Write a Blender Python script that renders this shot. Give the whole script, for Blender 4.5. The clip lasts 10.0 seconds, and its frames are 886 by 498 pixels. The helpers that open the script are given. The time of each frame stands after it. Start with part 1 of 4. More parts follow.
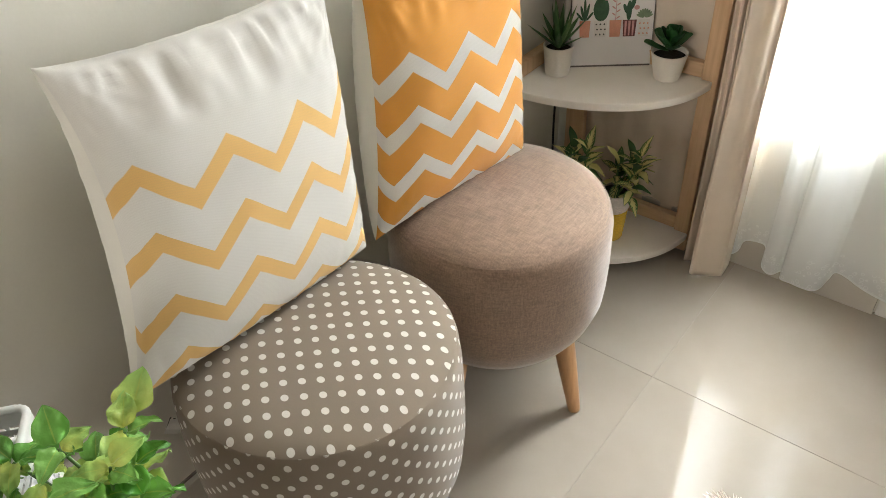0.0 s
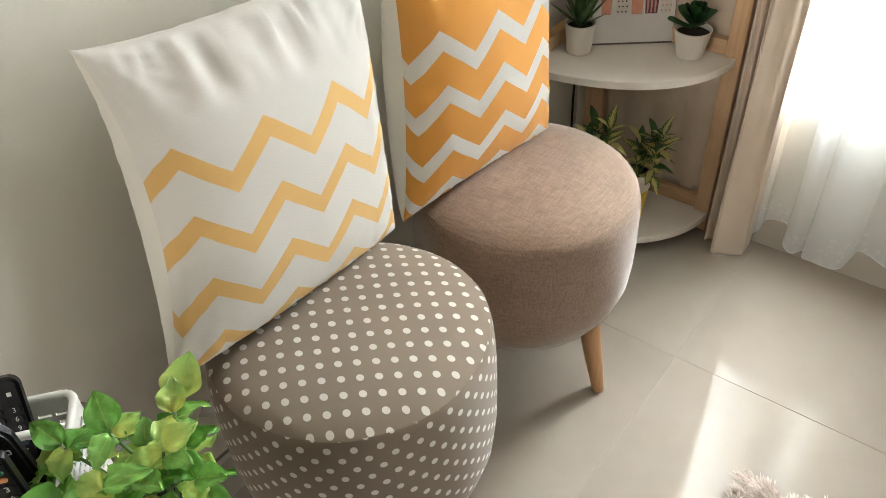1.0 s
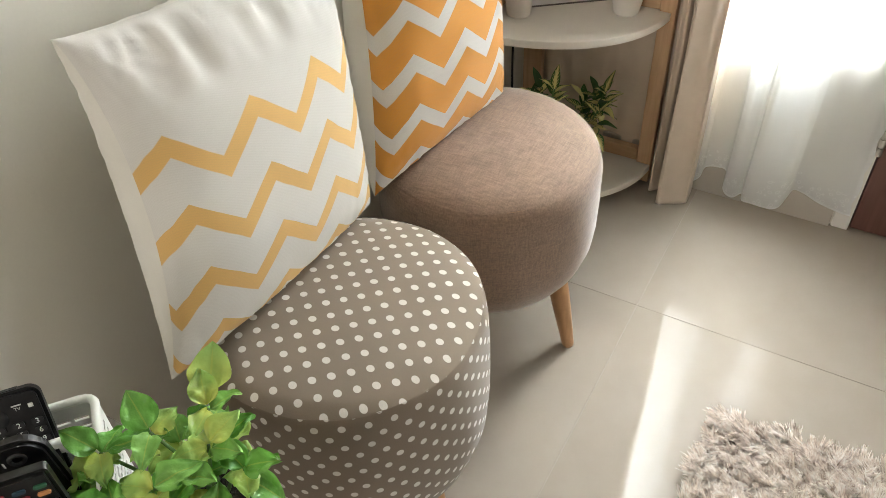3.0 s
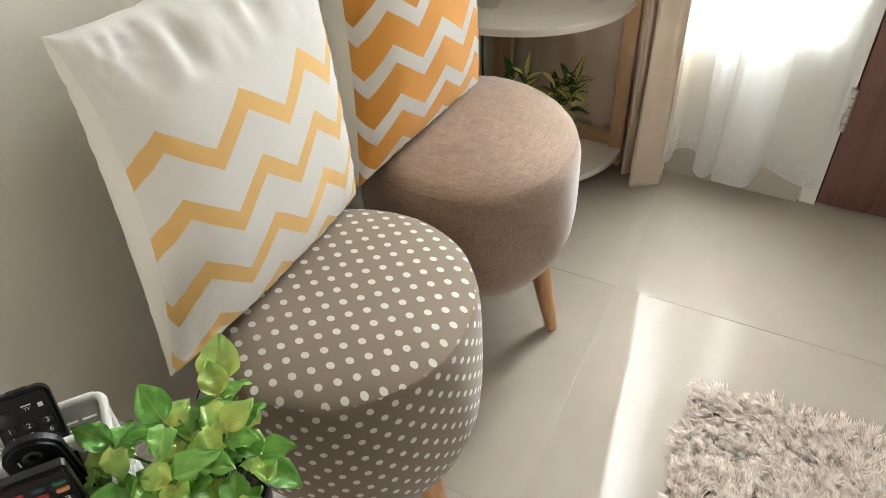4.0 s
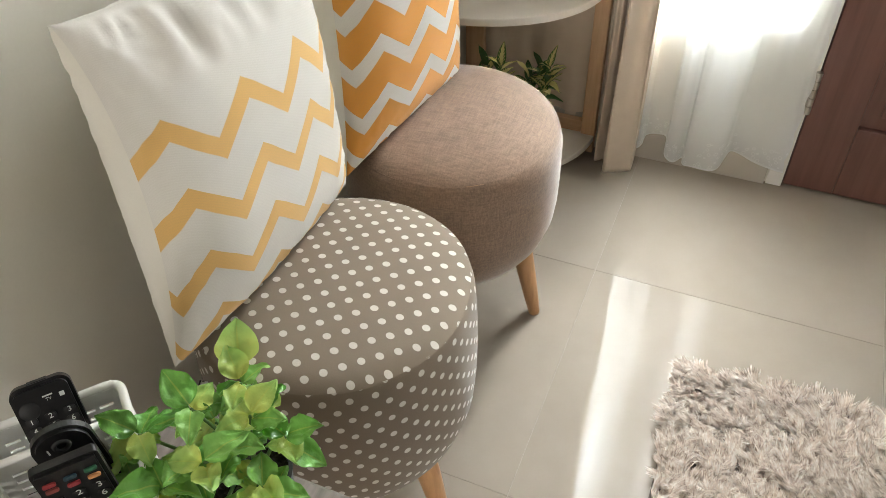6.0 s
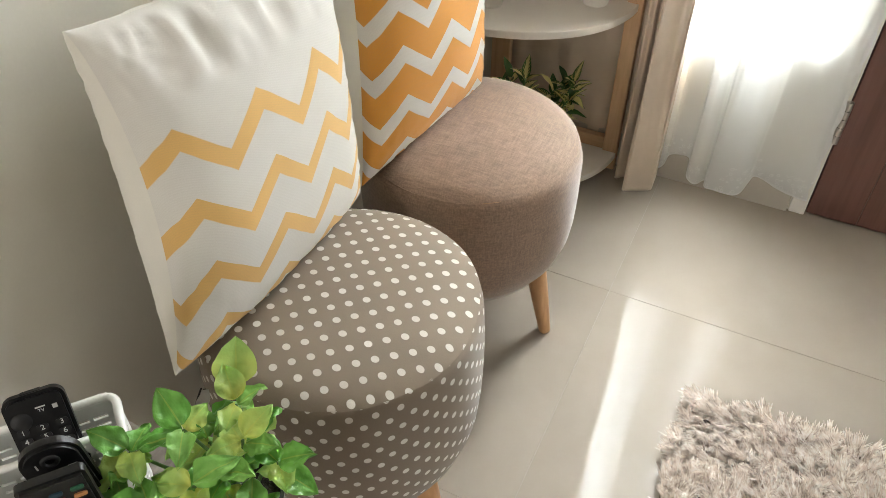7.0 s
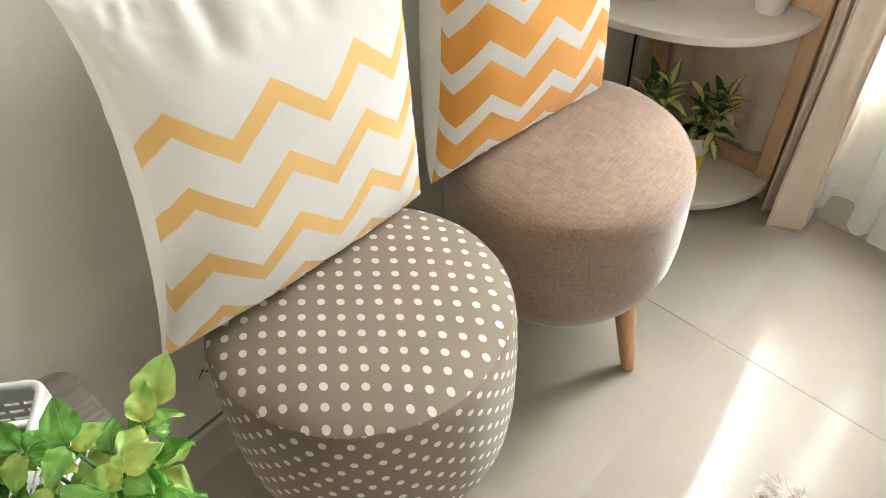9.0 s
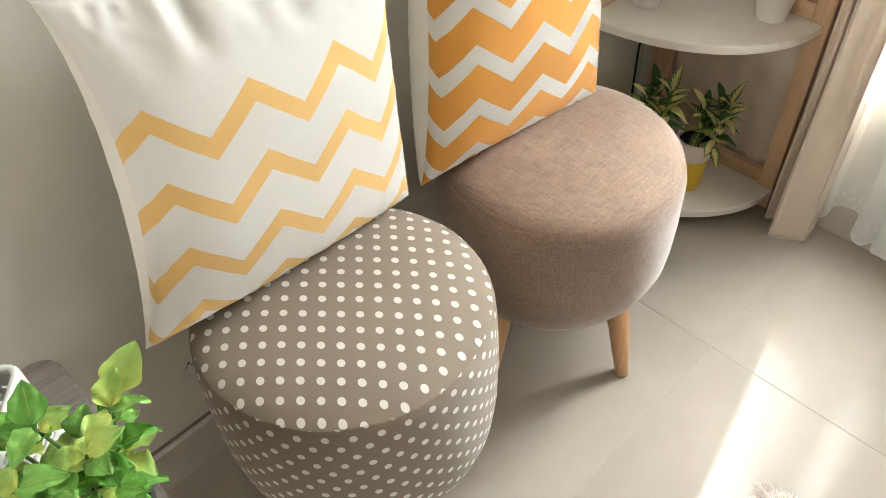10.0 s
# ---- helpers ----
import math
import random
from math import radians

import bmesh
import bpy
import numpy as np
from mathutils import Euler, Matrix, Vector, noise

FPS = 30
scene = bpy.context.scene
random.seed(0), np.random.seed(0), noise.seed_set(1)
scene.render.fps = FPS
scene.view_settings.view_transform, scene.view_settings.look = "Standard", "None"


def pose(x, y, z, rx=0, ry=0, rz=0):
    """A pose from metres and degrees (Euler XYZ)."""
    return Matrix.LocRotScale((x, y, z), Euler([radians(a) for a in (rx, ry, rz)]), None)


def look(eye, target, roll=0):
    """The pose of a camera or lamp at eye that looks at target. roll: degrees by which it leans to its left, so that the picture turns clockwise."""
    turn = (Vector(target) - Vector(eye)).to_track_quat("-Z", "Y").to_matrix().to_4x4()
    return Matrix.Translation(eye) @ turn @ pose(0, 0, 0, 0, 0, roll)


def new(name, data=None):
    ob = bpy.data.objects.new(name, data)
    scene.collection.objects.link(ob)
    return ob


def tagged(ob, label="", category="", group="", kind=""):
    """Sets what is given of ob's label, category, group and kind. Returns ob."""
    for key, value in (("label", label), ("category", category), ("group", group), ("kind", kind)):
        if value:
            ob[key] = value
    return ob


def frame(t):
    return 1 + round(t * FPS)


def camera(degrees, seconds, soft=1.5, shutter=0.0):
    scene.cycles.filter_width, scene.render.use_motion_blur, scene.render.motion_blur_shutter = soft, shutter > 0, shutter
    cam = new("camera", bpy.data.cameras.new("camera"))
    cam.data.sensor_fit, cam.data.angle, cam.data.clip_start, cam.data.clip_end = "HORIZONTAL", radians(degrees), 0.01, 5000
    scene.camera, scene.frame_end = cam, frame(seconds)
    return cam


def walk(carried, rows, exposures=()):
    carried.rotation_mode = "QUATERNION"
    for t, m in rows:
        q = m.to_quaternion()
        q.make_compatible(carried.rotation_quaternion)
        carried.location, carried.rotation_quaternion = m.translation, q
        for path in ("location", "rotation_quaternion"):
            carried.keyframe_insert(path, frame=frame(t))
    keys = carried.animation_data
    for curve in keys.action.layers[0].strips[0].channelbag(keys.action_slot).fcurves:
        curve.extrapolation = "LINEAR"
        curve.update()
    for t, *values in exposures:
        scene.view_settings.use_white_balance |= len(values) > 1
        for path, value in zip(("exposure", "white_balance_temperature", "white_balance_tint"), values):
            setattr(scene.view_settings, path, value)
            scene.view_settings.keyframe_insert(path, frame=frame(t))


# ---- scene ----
import functools

cam = camera(58.7, 10.0, 0.7)
PATH = [
    (0, (0.894, -1.126, 1.265), (-0.093, 0.078, 0.009), -2.8),
    (0.5, (0.877, -1.135, 1.263), (-0.1, 0.053, -0.015), -2.7),
    (1, (0.855, -1.147, 1.265), (-0.116, 0.027, -0.031), -3.3),
    (1.5, (0.826, -1.162, 1.27), (-0.115, 0.019, -0.041), -4.1),
    (2, (0.798, -1.176, 1.27), (-0.088, 0.029, -0.058), -4.0),
    (2.5, (0.785, -1.192, 1.267), (-0.037, 0.039, -0.078), -3.3),
    (4, (0.754, -1.24, 1.267), (0.067, 0.049, -0.099), -3.1),
    (4.5, (0.739, -1.253, 1.266), (0.091, 0.046, -0.11), -2.9),
    (5, (0.732, -1.266, 1.267), (0.12, 0.048, -0.111), -2.5),
    (5.5, (0.723, -1.282, 1.267), (0.131, 0.041, -0.111), -2.1),
    (7, (0.712, -1.248, 1.279), (0.085, 0.055, -0.102), 0.2),
    (7.5, (0.723, -1.196, 1.274), (-0.037, 0.029, -0.112), -0.4),
    (8, (0.743, -1.136, 1.266), (-0.124, -0.012, -0.143), -0.8),
    (8.5, (0.766, -1.073, 1.261), (-0.165, -0.042, -0.178), -1.5),
    (9, (0.79, -1.026, 1.26), (-0.172, -0.046, -0.194), -2.1),
    (9.5, (0.82, -1.003, 1.261), (-0.167, -0.048, -0.193), -2.6),
    (10, (0.844, -0.998, 1.264), (-0.175, -0.056, -0.176), -3.1),
]
walk(cam, [(t, look(eye, target, roll)) for t, eye, target, roll in PATH], [(0, 0.80), (6, 0.80), (7.5, 0.85), (9, 1.08), (10, 1.08)])

# ---- light and exposure ----
world = bpy.data.worlds.new("world")
world.use_nodes = True
scene.world = world
sky = world.node_tree.nodes.new("ShaderNodeTexSky")
sky.sky_type, sky.sun_disc = "NISHITA", False
sky.sun_elevation, sky.sun_rotation = radians(50), radians(20)
world.node_tree.nodes["Background"].inputs["Strength"].default_value = 0.12
world.node_tree.links.new(sky.outputs["Color"], world.node_tree.nodes["Background"].inputs["Color"])

# the room: west wall at x = 0, north wall at y = WALL_Y
WALL_Y, EAST, SOUTH, HIGH = 0.465, 3.7, -4.3, 2.75
WIN = (0.42, 0.81, 0.45, 1.95)      # x0, x1, z0, z1
DOOR = (0.84, 1.76, 2.08)           # opening x0, x1, height
WIN_B = (1.84, 2.60, 0.60, 1.95)    # second window beyond the door


def window_light(name, m, w, h, watts, colour):
    data = bpy.data.lights.new(name, "AREA")
    data.shape, data.size, data.size_y, data.energy, data.color = "RECTANGLE", w, h, watts, colour
    ob = new(name, data)
    ob.matrix_world = m
    return ob


# daylight in the window's opening, and in the opening behind the camera
window_light("window_daylight", pose(0.615, 1.12, 1.75, -54, 0, 0), 0.9, 1.5, 900, (0.91, 0.968, 1.0))
window_light("window_daylight", pose(2.22, 0.60, 1.275, -90, 0, 0), 0.76, 1.35, 11, (0.93, 0.97, 1.0))
window_light("rear_daylight", pose(0.45, SOUTH - 0.08, 1.45, 90, 0, 0), 0.7, 1.3, 21, (1.0, 0.94, 0.86))


# ---- materials ----
def mat(name):
    m = bpy.data.materials.new(name)
    m.use_nodes = True
    nt = m.node_tree
    return m, nt, nt.nodes["Principled BSDF"]


def val(nt, sock, v):
    if isinstance(v, (int, float)):
        sock.default_value = v
    elif isinstance(v, tuple):
        sock.default_value = v if len(v) == 4 or sock.type == "VECTOR" else (*v, 1)
    else:
        nt.links.new(v, sock)


def mth(nt, op, a, b=0.0, c=0.0):
    n = nt.nodes.new("ShaderNodeMath")
    n.operation = op
    for s, v in zip(n.inputs, (a, b, c)):
        val(nt, s, v)
    return n.outputs[0]


def coords(nt, out="Object", scale=(1, 1, 1), rot=(0, 0, 0)):
    tc = nt.nodes.new("ShaderNodeTexCoord")
    mp = nt.nodes.new("ShaderNodeMapping")
    mp.inputs["Scale"].default_value = scale
    mp.inputs["Rotation"].default_value = [radians(a) for a in rot]
    nt.links.new(tc.outputs[out], mp.inputs["Vector"])
    return mp.outputs[0]


def noise_tex(nt, vec, scale, detail=3.0, rough=0.55, out="Fac"):
    n = nt.nodes.new("ShaderNodeTexNoise")
    n.inputs["Scale"].default_value, n.inputs["Detail"].default_value, n.inputs["Roughness"].default_value = scale, detail, rough
    nt.links.new(vec, n.inputs["Vector"])
    return n.outputs[out]


def ramp(nt, fac, stops):
    n = nt.nodes.new("ShaderNodeValToRGB")
    el = n.color_ramp.elements
    while len(el) < len(stops):
        el.new(0.5)
    for e, (p, c) in zip(el, stops):
        e.position, e.color = p, (*c, 1)
    nt.links.new(fac, n.inputs[0])
    return n.outputs[0]


def mix(nt, fac, a, b, blend="MIX"):
    n = nt.nodes.new("ShaderNodeMix")
    n.data_type, n.blend_type = "RGBA", blend
    val(nt, n.inputs[0], fac)
    val(nt, n.inputs[6], a)
    val(nt, n.inputs[7], b)
    return n.outputs[2]


def bump(nt, bsdf, height, strength=0.3, dist=0.002):
    n = nt.nodes.new("ShaderNodeBump")
    n.inputs["Strength"].default_value, n.inputs["Distance"].default_value = strength, dist
    nt.links.new(height, n.inputs["Height"])
    nt.links.new(n.outputs[0], bsdf.inputs["Normal"])


def plain(name, colour, rough=0.5, vary=0.12, scale=25.0, bumps=0.15, dist=0.001, metal=0.0, stretch=(1, 1, 1), sheen=0.0, fine=300.0):
    """A surface with wear at two scales."""
    m, nt, b = mat(name)
    v = coords(nt, scale=stretch)
    big, small = noise_tex(nt, v, scale), noise_tex(nt, v, fine, 2)
    lo = tuple(c * (1 - vary) for c in colour)
    hi = tuple(min(1, c * (1 + vary)) for c in colour)
    col = ramp(nt, big, [(0.3, lo), (0.7, hi)])
    col = mix(nt, 0.35, col, ramp(nt, small, [(0.3, lo), (0.7, hi)]))
    val(nt, b.inputs["Base Color"], col)
    val(nt, b.inputs["Roughness"], mth(nt, "MULTIPLY_ADD", big, 0.2 * rough, 0.9 * rough))
    b.inputs["Metallic"].default_value = metal
    if sheen:
        b.inputs["Sheen Weight"].default_value, b.inputs["Sheen Roughness"].default_value = sheen, 0.4
    if bumps:
        bump(nt, b, small, bumps, dist)
    return m


def wood(name, dark, light, along=(1, 1, 0.07), scale=60.0, rough=0.5):
    m, nt, b = mat(name)
    v = coords(nt, scale=along)
    grain, broad = noise_tex(nt, v, scale, 6, 0.65), noise_tex(nt, v, scale * 0.25, 3)
    col = ramp(nt, grain, [(0.3, dark), (0.65, light)])
    col = mix(nt, 0.35, col, ramp(nt, broad, [(0.35, dark), (0.65, light)]))
    val(nt, b.inputs["Base Color"], col)
    val(nt, b.inputs["Roughness"], mth(nt, "MULTIPLY_ADD", grain, 0.25, rough - 0.1))
    bump(nt, b, grain, 0.25, 0.0008)
    return m


def weave(nt, v, pitch):
    """Height of a woven cloth, with its threads' pitch in metres."""
    sep = nt.nodes.new("ShaderNodeSeparateXYZ")
    nt.links.new(v, sep.inputs[0])
    k = 2 * math.pi / pitch
    a = mth(nt, "SINE", mth(nt, "MULTIPLY", sep.outputs[0], k))
    c = mth(nt, "SINE", mth(nt, "MULTIPLY", sep.outputs[1], k))
    return mth(nt, "MULTIPLY", a, c), sep


def chevron_cloth(name, ground, stripe, period, peak_u, top_v, spacing, thick, amp):
    """A printed cotton cover: rows of zigzag stripes below top_v."""
    m, nt, b = mat(name)
    v = coords(nt, "UV")
    w, sep = weave(nt, v, 0.0016)
    wob = mth(nt, "MULTIPLY_ADD", noise_tex(nt, v, 14, 2), 0.004, -0.002)
    u = mth(nt, "ADD", mth(nt, "SUBTRACT", sep.outputs[0], peak_u), wob)
    tri = mth(nt, "PINGPONG", mth(nt, "ADD", u, 50 * period), period / 2)
    drop = mth(nt, "MULTIPLY", tri, amp / (period / 2))
    level = mth(nt, "ADD", mth(nt, "ADD", sep.outputs[1], drop), wob)
    below = mth(nt, "SUBTRACT", top_v, level)
    ph = mth(nt, "MODULO", below, spacing)
    inside = mth(nt, "SMOOTH_MIN", mth(nt, "MULTIPLY", mth(nt, "SUBTRACT", thick, ph), 600.0), mth(nt, "MULTIPLY", below, 600.0), 0.2)
    n = nt.nodes.new("ShaderNodeClamp")
    nt.links.new(mth(nt, "ADD", inside, 0.5), n.inputs[0])
    mask = n.outputs[0]
    fibre = noise_tex(nt, v, 700, 2)
    stain = noise_tex(nt, v, 9, 3)
    g = mix(nt, mth(nt, "MULTIPLY", stain, 0.6), ground, tuple(0.9 * c for c in ground))
    s = mix(nt, mth(nt, "MULTIPLY", stain, 0.7), stripe, tuple(0.85 * c for c in stripe))
    col = mix(nt, mask, g, s)
    twill = mth(nt, "SINE", mth(nt, "MULTIPLY", mth(nt, "ADD", sep.outputs[0], mth(nt, "MULTIPLY", sep.outputs[1], 2.0)), 1500.0))
    slub = noise_tex(nt, coords(nt, "UV", (40, 400, 1)), 1.0, 3)
    col = mix(nt, mth(nt, "MULTIPLY", fibre, 0.22), col, (0.25, 0.2, 0.15))
    col = mix(nt, mth(nt, "MULTIPLY", mth(nt, "MULTIPLY_ADD", twill, 0.5, 0.5), mth(nt, "MULTIPLY", slub, 0.16)), col, (0.32, 0.27, 0.2))
    val(nt, b.inputs["Base Color"], col)
    b.inputs["Roughness"].default_value = 0.85
    b.inputs["Sheen Weight"].default_value = 0.15
    bump(nt, b, mth(nt, "MULTIPLY_ADD", w, 0.15, fibre), 0.3, 0.0006)
    return m


def dotted_cloth(name, ground, dot, radius, lattice, round_body):
    """Printed cotton with dots on a lattice (origin, two steps); round_body wraps it round a drum."""
    m, nt, b = mat(name)
    v = coords(nt)
    sep = nt.nodes.new("ShaderNodeSeparateXYZ")
    nt.links.new(v, sep.inputs[0])
    x, y = sep.outputs[0], sep.outputs[1]
    if round_body:
        x = mth(nt, "MULTIPLY", mth(nt, "ARCTAN2", y, x), 0.2)
        y = sep.outputs[2]
    (ox, oy), (ax, ay), (bx, by) = lattice
    det = ax * by - bx * ay
    x, y = mth(nt, "SUBTRACT", x, ox), mth(nt, "SUBTRACT", y, oy)
    wob = mth(nt, "MULTIPLY_ADD", noise_tex(nt, v, 22, 2), 0.1, -0.05)
    p = mth(nt, "MULTIPLY_ADD", x, by / det, mth(nt, "MULTIPLY", y, -bx / det))
    q = mth(nt, "MULTIPLY_ADD", x, -ay / det, mth(nt, "MULTIPLY", y, ax / det))
    cell = [mth(nt, "MULTIPLY", mth(nt, "SUBTRACT", mth(nt, "FLOORED_MODULO", mth(nt, "ADD", k, wob), 1.0), 0.5), math.hypot(ax, ay)) for k in (mth(nt, "ADD", p, 0.5), mth(nt, "ADD", q, 0.5))]
    d = mth(nt, "SQRT", mth(nt, "ADD", mth(nt, "MULTIPLY", cell[0], cell[0]), mth(nt, "MULTIPLY", cell[1], cell[1])))
    n = nt.nodes.new("ShaderNodeClamp")
    nt.links.new(mth(nt, "MULTIPLY", mth(nt, "SUBTRACT", radius, d), 1800.0), n.inputs[0])
    fibre = noise_tex(nt, v, 650, 2)
    stain = noise_tex(nt, v, 12, 4)
    g = mix(nt, stain, ground, tuple(0.72 * k for k in ground))
    col = mix(nt, n.outputs[0], g, dot)
    col = mix(nt, mth(nt, "MULTIPLY", fibre, 0.25), col, (0.12, 0.1, 0.08))
    val(nt, b.inputs["Base Color"], col)
    b.inputs["Roughness"].default_value = 0.88
    b.inputs["Sheen Weight"].default_value = 0.2
    bump(nt, b, fibre, 0.3, 0.0006)
    return m


def linen(name, colour):
    """Slubby upholstery: fine crossed streaks and worn patches."""
    m, nt, b = mat(name)
    a = noise_tex(nt, coords(nt, scale=(6, 6, 52)), 8, 3, 0.55)
    c = noise_tex(nt, coords(nt, scale=(50, 50, 6)), 8, 3, 0.55)
    e = noise_tex(nt, coords(nt, scale=(3.2, 58, 30), rot=(0, 0, 35)), 8, 3, 0.55)
    g = noise_tex(nt, coords(nt, scale=(58, 3.2, 30), rot=(0, 0, 35)), 8, 3, 0.55)
    patch = noise_tex(nt, coords(nt), 13, 4, 0.6)
    st = mth(nt, "MULTIPLY", mth(nt, "ADD", mth(nt, "ADD", a, c), mth(nt, "ADD", e, g)), 0.25)
    dark, light = tuple(0.45 * k for k in colour), tuple(1.48 * k for k in colour)
    col = ramp(nt, st, [(0.40, dark), (0.60, light)])
    col = mix(nt, 0.5, col, ramp(nt, patch, [(0.3, tuple(0.8 * k for k in colour)), (0.7, tuple(1.2 * k for k in colour))]))
    val(nt, b.inputs["Base Color"], col)
    b.inputs["Roughness"].default_value = 0.8
    b.inputs["Sheen Weight"].default_value, b.inputs["Sheen Roughness"].default_value = 0.5, 0.45
    bump(nt, b, st, 0.4, 0.0014)
    return m


def sheer_cloth():
    """Thin white voile that lets daylight through, denser where it is embroidered near its hem."""
    m, nt, b = mat("white_voile")
    out = nt.nodes["Material Output"]
    v = coords(nt)
    sep = nt.nodes.new("ShaderNodeSeparateXYZ")
    nt.links.new(v, sep.inputs[0])
    vo = nt.nodes.new("ShaderNodeTexVoronoi")
    vo.inputs["Scale"].default_value = 75.0
    nt.links.new(v, vo.inputs["Vector"])
    ring = mth(nt, "LESS_THAN", mth(nt, "ABSOLUTE", mth(nt, "SUBTRACT", mth(nt, "ADD", vo.outputs["Distance"], mth(nt, "MULTIPLY", noise_tex(nt, v, 120, 2), 0.25)), 0.42)), 0.06)
    cloth = nt.nodes.new("ShaderNodeSeparateXYZ")
    nt.links.new(coords(nt, "UV"), cloth.inputs[0])
    low = mth(nt, "LESS_THAN", cloth.outputs[1], mth(nt, "MULTIPLY_ADD", noise_tex(nt, v, 16, 1), 0.16, -0.03))
    hem = mth(nt, "LESS_THAN", cloth.outputs[1], 0.005)
    motif = mth(nt, "MAXIMUM", mth(nt, "MULTIPLY", ring, low), hem)
    fine = noise_tex(nt, v, 500, 2)
    tl = nt.nodes.new("ShaderNodeBsdfTranslucent")
    df = nt.nodes.new("ShaderNodeBsdfDiffuse")
    tr = nt.nodes.new("ShaderNodeBsdfTransparent")
    for n in (tl, df):
        n.inputs["Color"].default_value = (0.95, 0.97, 0.975, 1)
    one, two = nt.nodes.new("ShaderNodeMixShader"), nt.nodes.new("ShaderNodeMixShader")
    one.inputs[0].default_value = 0.45
    nt.links.new(tl.outputs[0], one.inputs[1])
    nt.links.new(df.outputs[0], one.inputs[2])
    opaque = mth(nt, "MAXIMUM", mth(nt, "MULTIPLY_ADD", fine, 0.06, 0.82), mth(nt, "MULTIPLY", motif, 0.95))
    nt.links.new(opaque, two.inputs[0])
    nt.links.new(tr.outputs[0], two.inputs[1])
    nt.links.new(one.outputs[0], two.inputs[2])
    nt.links.new(two.outputs[0], out.inputs["Surface"])
    return m


def leaf_skin(name, mid, tip, rough=0.3, bright=(0.5, 0.55, 0.12), streak=0.0, single=False):
    """Leaf with a paler heart or streaks and a little gloss."""
    m, nt, b = mat(name)
    geo = nt.nodes.new("ShaderNodeNewGeometry")
    v = coords(nt)
    patch = noise_tex(nt, v, 45, 3)
    isl = nt.nodes.new("ShaderNodeObjectInfo").outputs["Random"] if single else geo.outputs["Random Per Island"]
    col = ramp(nt, mth(nt, "MULTIPLY_ADD", isl, 0.6, mth(nt, "MULTIPLY", patch, 0.4)), [(0.2, mid), (0.75, tip)])
    uv = nt.nodes.new("ShaderNodeTexCoord")
    sp = nt.nodes.new("ShaderNodeSeparateXYZ")
    nt.links.new(uv.outputs["UV"], sp.inputs[0])
    if streak:
        band = mth(nt, "ABSOLUTE", mth(nt, "SUBTRACT", sp.outputs[0], 0.5))
        ragged = mth(nt, "MULTIPLY", noise_tex(nt, v, 130, 3), 0.4)
        centre = mth(nt, "LESS_THAN", mth(nt, "ADD", band, ragged), mth(nt, "MULTIPLY", isl, streak * 0.5))
        side_vein = mth(nt, "SINE", mth(nt, "SUBTRACT", mth(nt, "MULTIPLY", sp.outputs[1], 42.0), mth(nt, "MULTIPLY", band, 30.0)))
        vein = mth(nt, "MULTIPLY", mth(nt, "GREATER_THAN", mth(nt, "ADD", side_vein, ragged), 0.62), mth(nt, "LESS_THAN", band, 0.36))
        centre = mth(nt, "MAXIMUM", centre, mth(nt, "MULTIPLY", vein, mth(nt, "GREATER_THAN", isl, 0.3)))
        col = mix(nt, centre, col, bright)
    else:
        heart = mth(nt, "MULTIPLY", mth(nt, "SUBTRACT", 1.0, sp.outputs[1]), mth(nt, "MULTIPLY", patch, 1.2))
        col = mix(nt, mth(nt, "MULTIPLY", heart, mth(nt, "GREATER_THAN", isl, 0.6)), col, bright)
        rib = mth(nt, "LESS_THAN", mth(nt, "ABSOLUTE", mth(nt, "SUBTRACT", sp.outputs[0], 0.5)), 0.025)
        col = mix(nt, mth(nt, "MULTIPLY", rib, 0.25), col, bright)
    val(nt, b.inputs["Base Color"], col)
    b.inputs["Roughness"].default_value = rough
    tl = nt.nodes.new("ShaderNodeBsdfTranslucent")
    val(nt, tl.inputs["Color"], col)
    ms = nt.nodes.new("ShaderNodeMixShader")
    ms.inputs[0].default_value = 0.28
    nt.links.new(b.outputs[0], ms.inputs[1])
    nt.links.new(tl.outputs[0], ms.inputs[2])
    nt.links.new(ms.outputs[0], nt.nodes["Material Output"].inputs["Surface"])
    bump(nt, b, noise_tex(nt, v, 130, 3), 0.5, 0.003)
    return m


M_WALL = plain("cream_wall_paint", (0.72, 0.685, 0.60), 0.6, 0.03, 6, 0.12, 0.0006, fine=220)
M_CEIL = plain("white_ceiling_paint", (0.72, 0.70, 0.66), 0.7, 0.02, 5, 0.1)
# unseen walls, coloured darker than the cream ones to cut bounced light
M_FAR = plain("low_bounce_greige", (0.40, 0.37, 0.32), 0.6, 0.04, 6, 0.1)
M_GROUT = plain("grey_grout", (0.38, 0.33, 0.275), 0.6, 0.1, 40)
M_SKIRT = plain("beige_skirting_tile", (0.52, 0.48, 0.42), 0.25, 0.05, 9, 0.02)
M_CURTAIN = plain("beige_curtain_cloth", (0.68, 0.57, 0.46), 0.85, 0.06, 14, 0.35, 0.0008, sheen=0.2, fine=600)
M_PINE = wood("pale_pine", (0.50, 0.31, 0.17), (0.70, 0.48, 0.29), (1, 1, 0.07), 70)
M_PINE_X = wood("pale_pine_rail", (0.50, 0.31, 0.17), (0.70, 0.48, 0.29), (0.07, 1, 1), 70)
M_LEG = wood("honey_beech", (0.38, 0.19, 0.08), (0.58, 0.33, 0.15), (1, 1, 0.09), 75, 0.4)
M_DOOR = wood("red_brown_door_wood", (0.105, 0.047, 0.036), (0.165, 0.076, 0.058), (1, 1, 0.05), 55, 0.35)
M_SHELF = plain("white_laminate", (0.82, 0.77, 0.70), 0.4, 0.04, 12, 0.05)
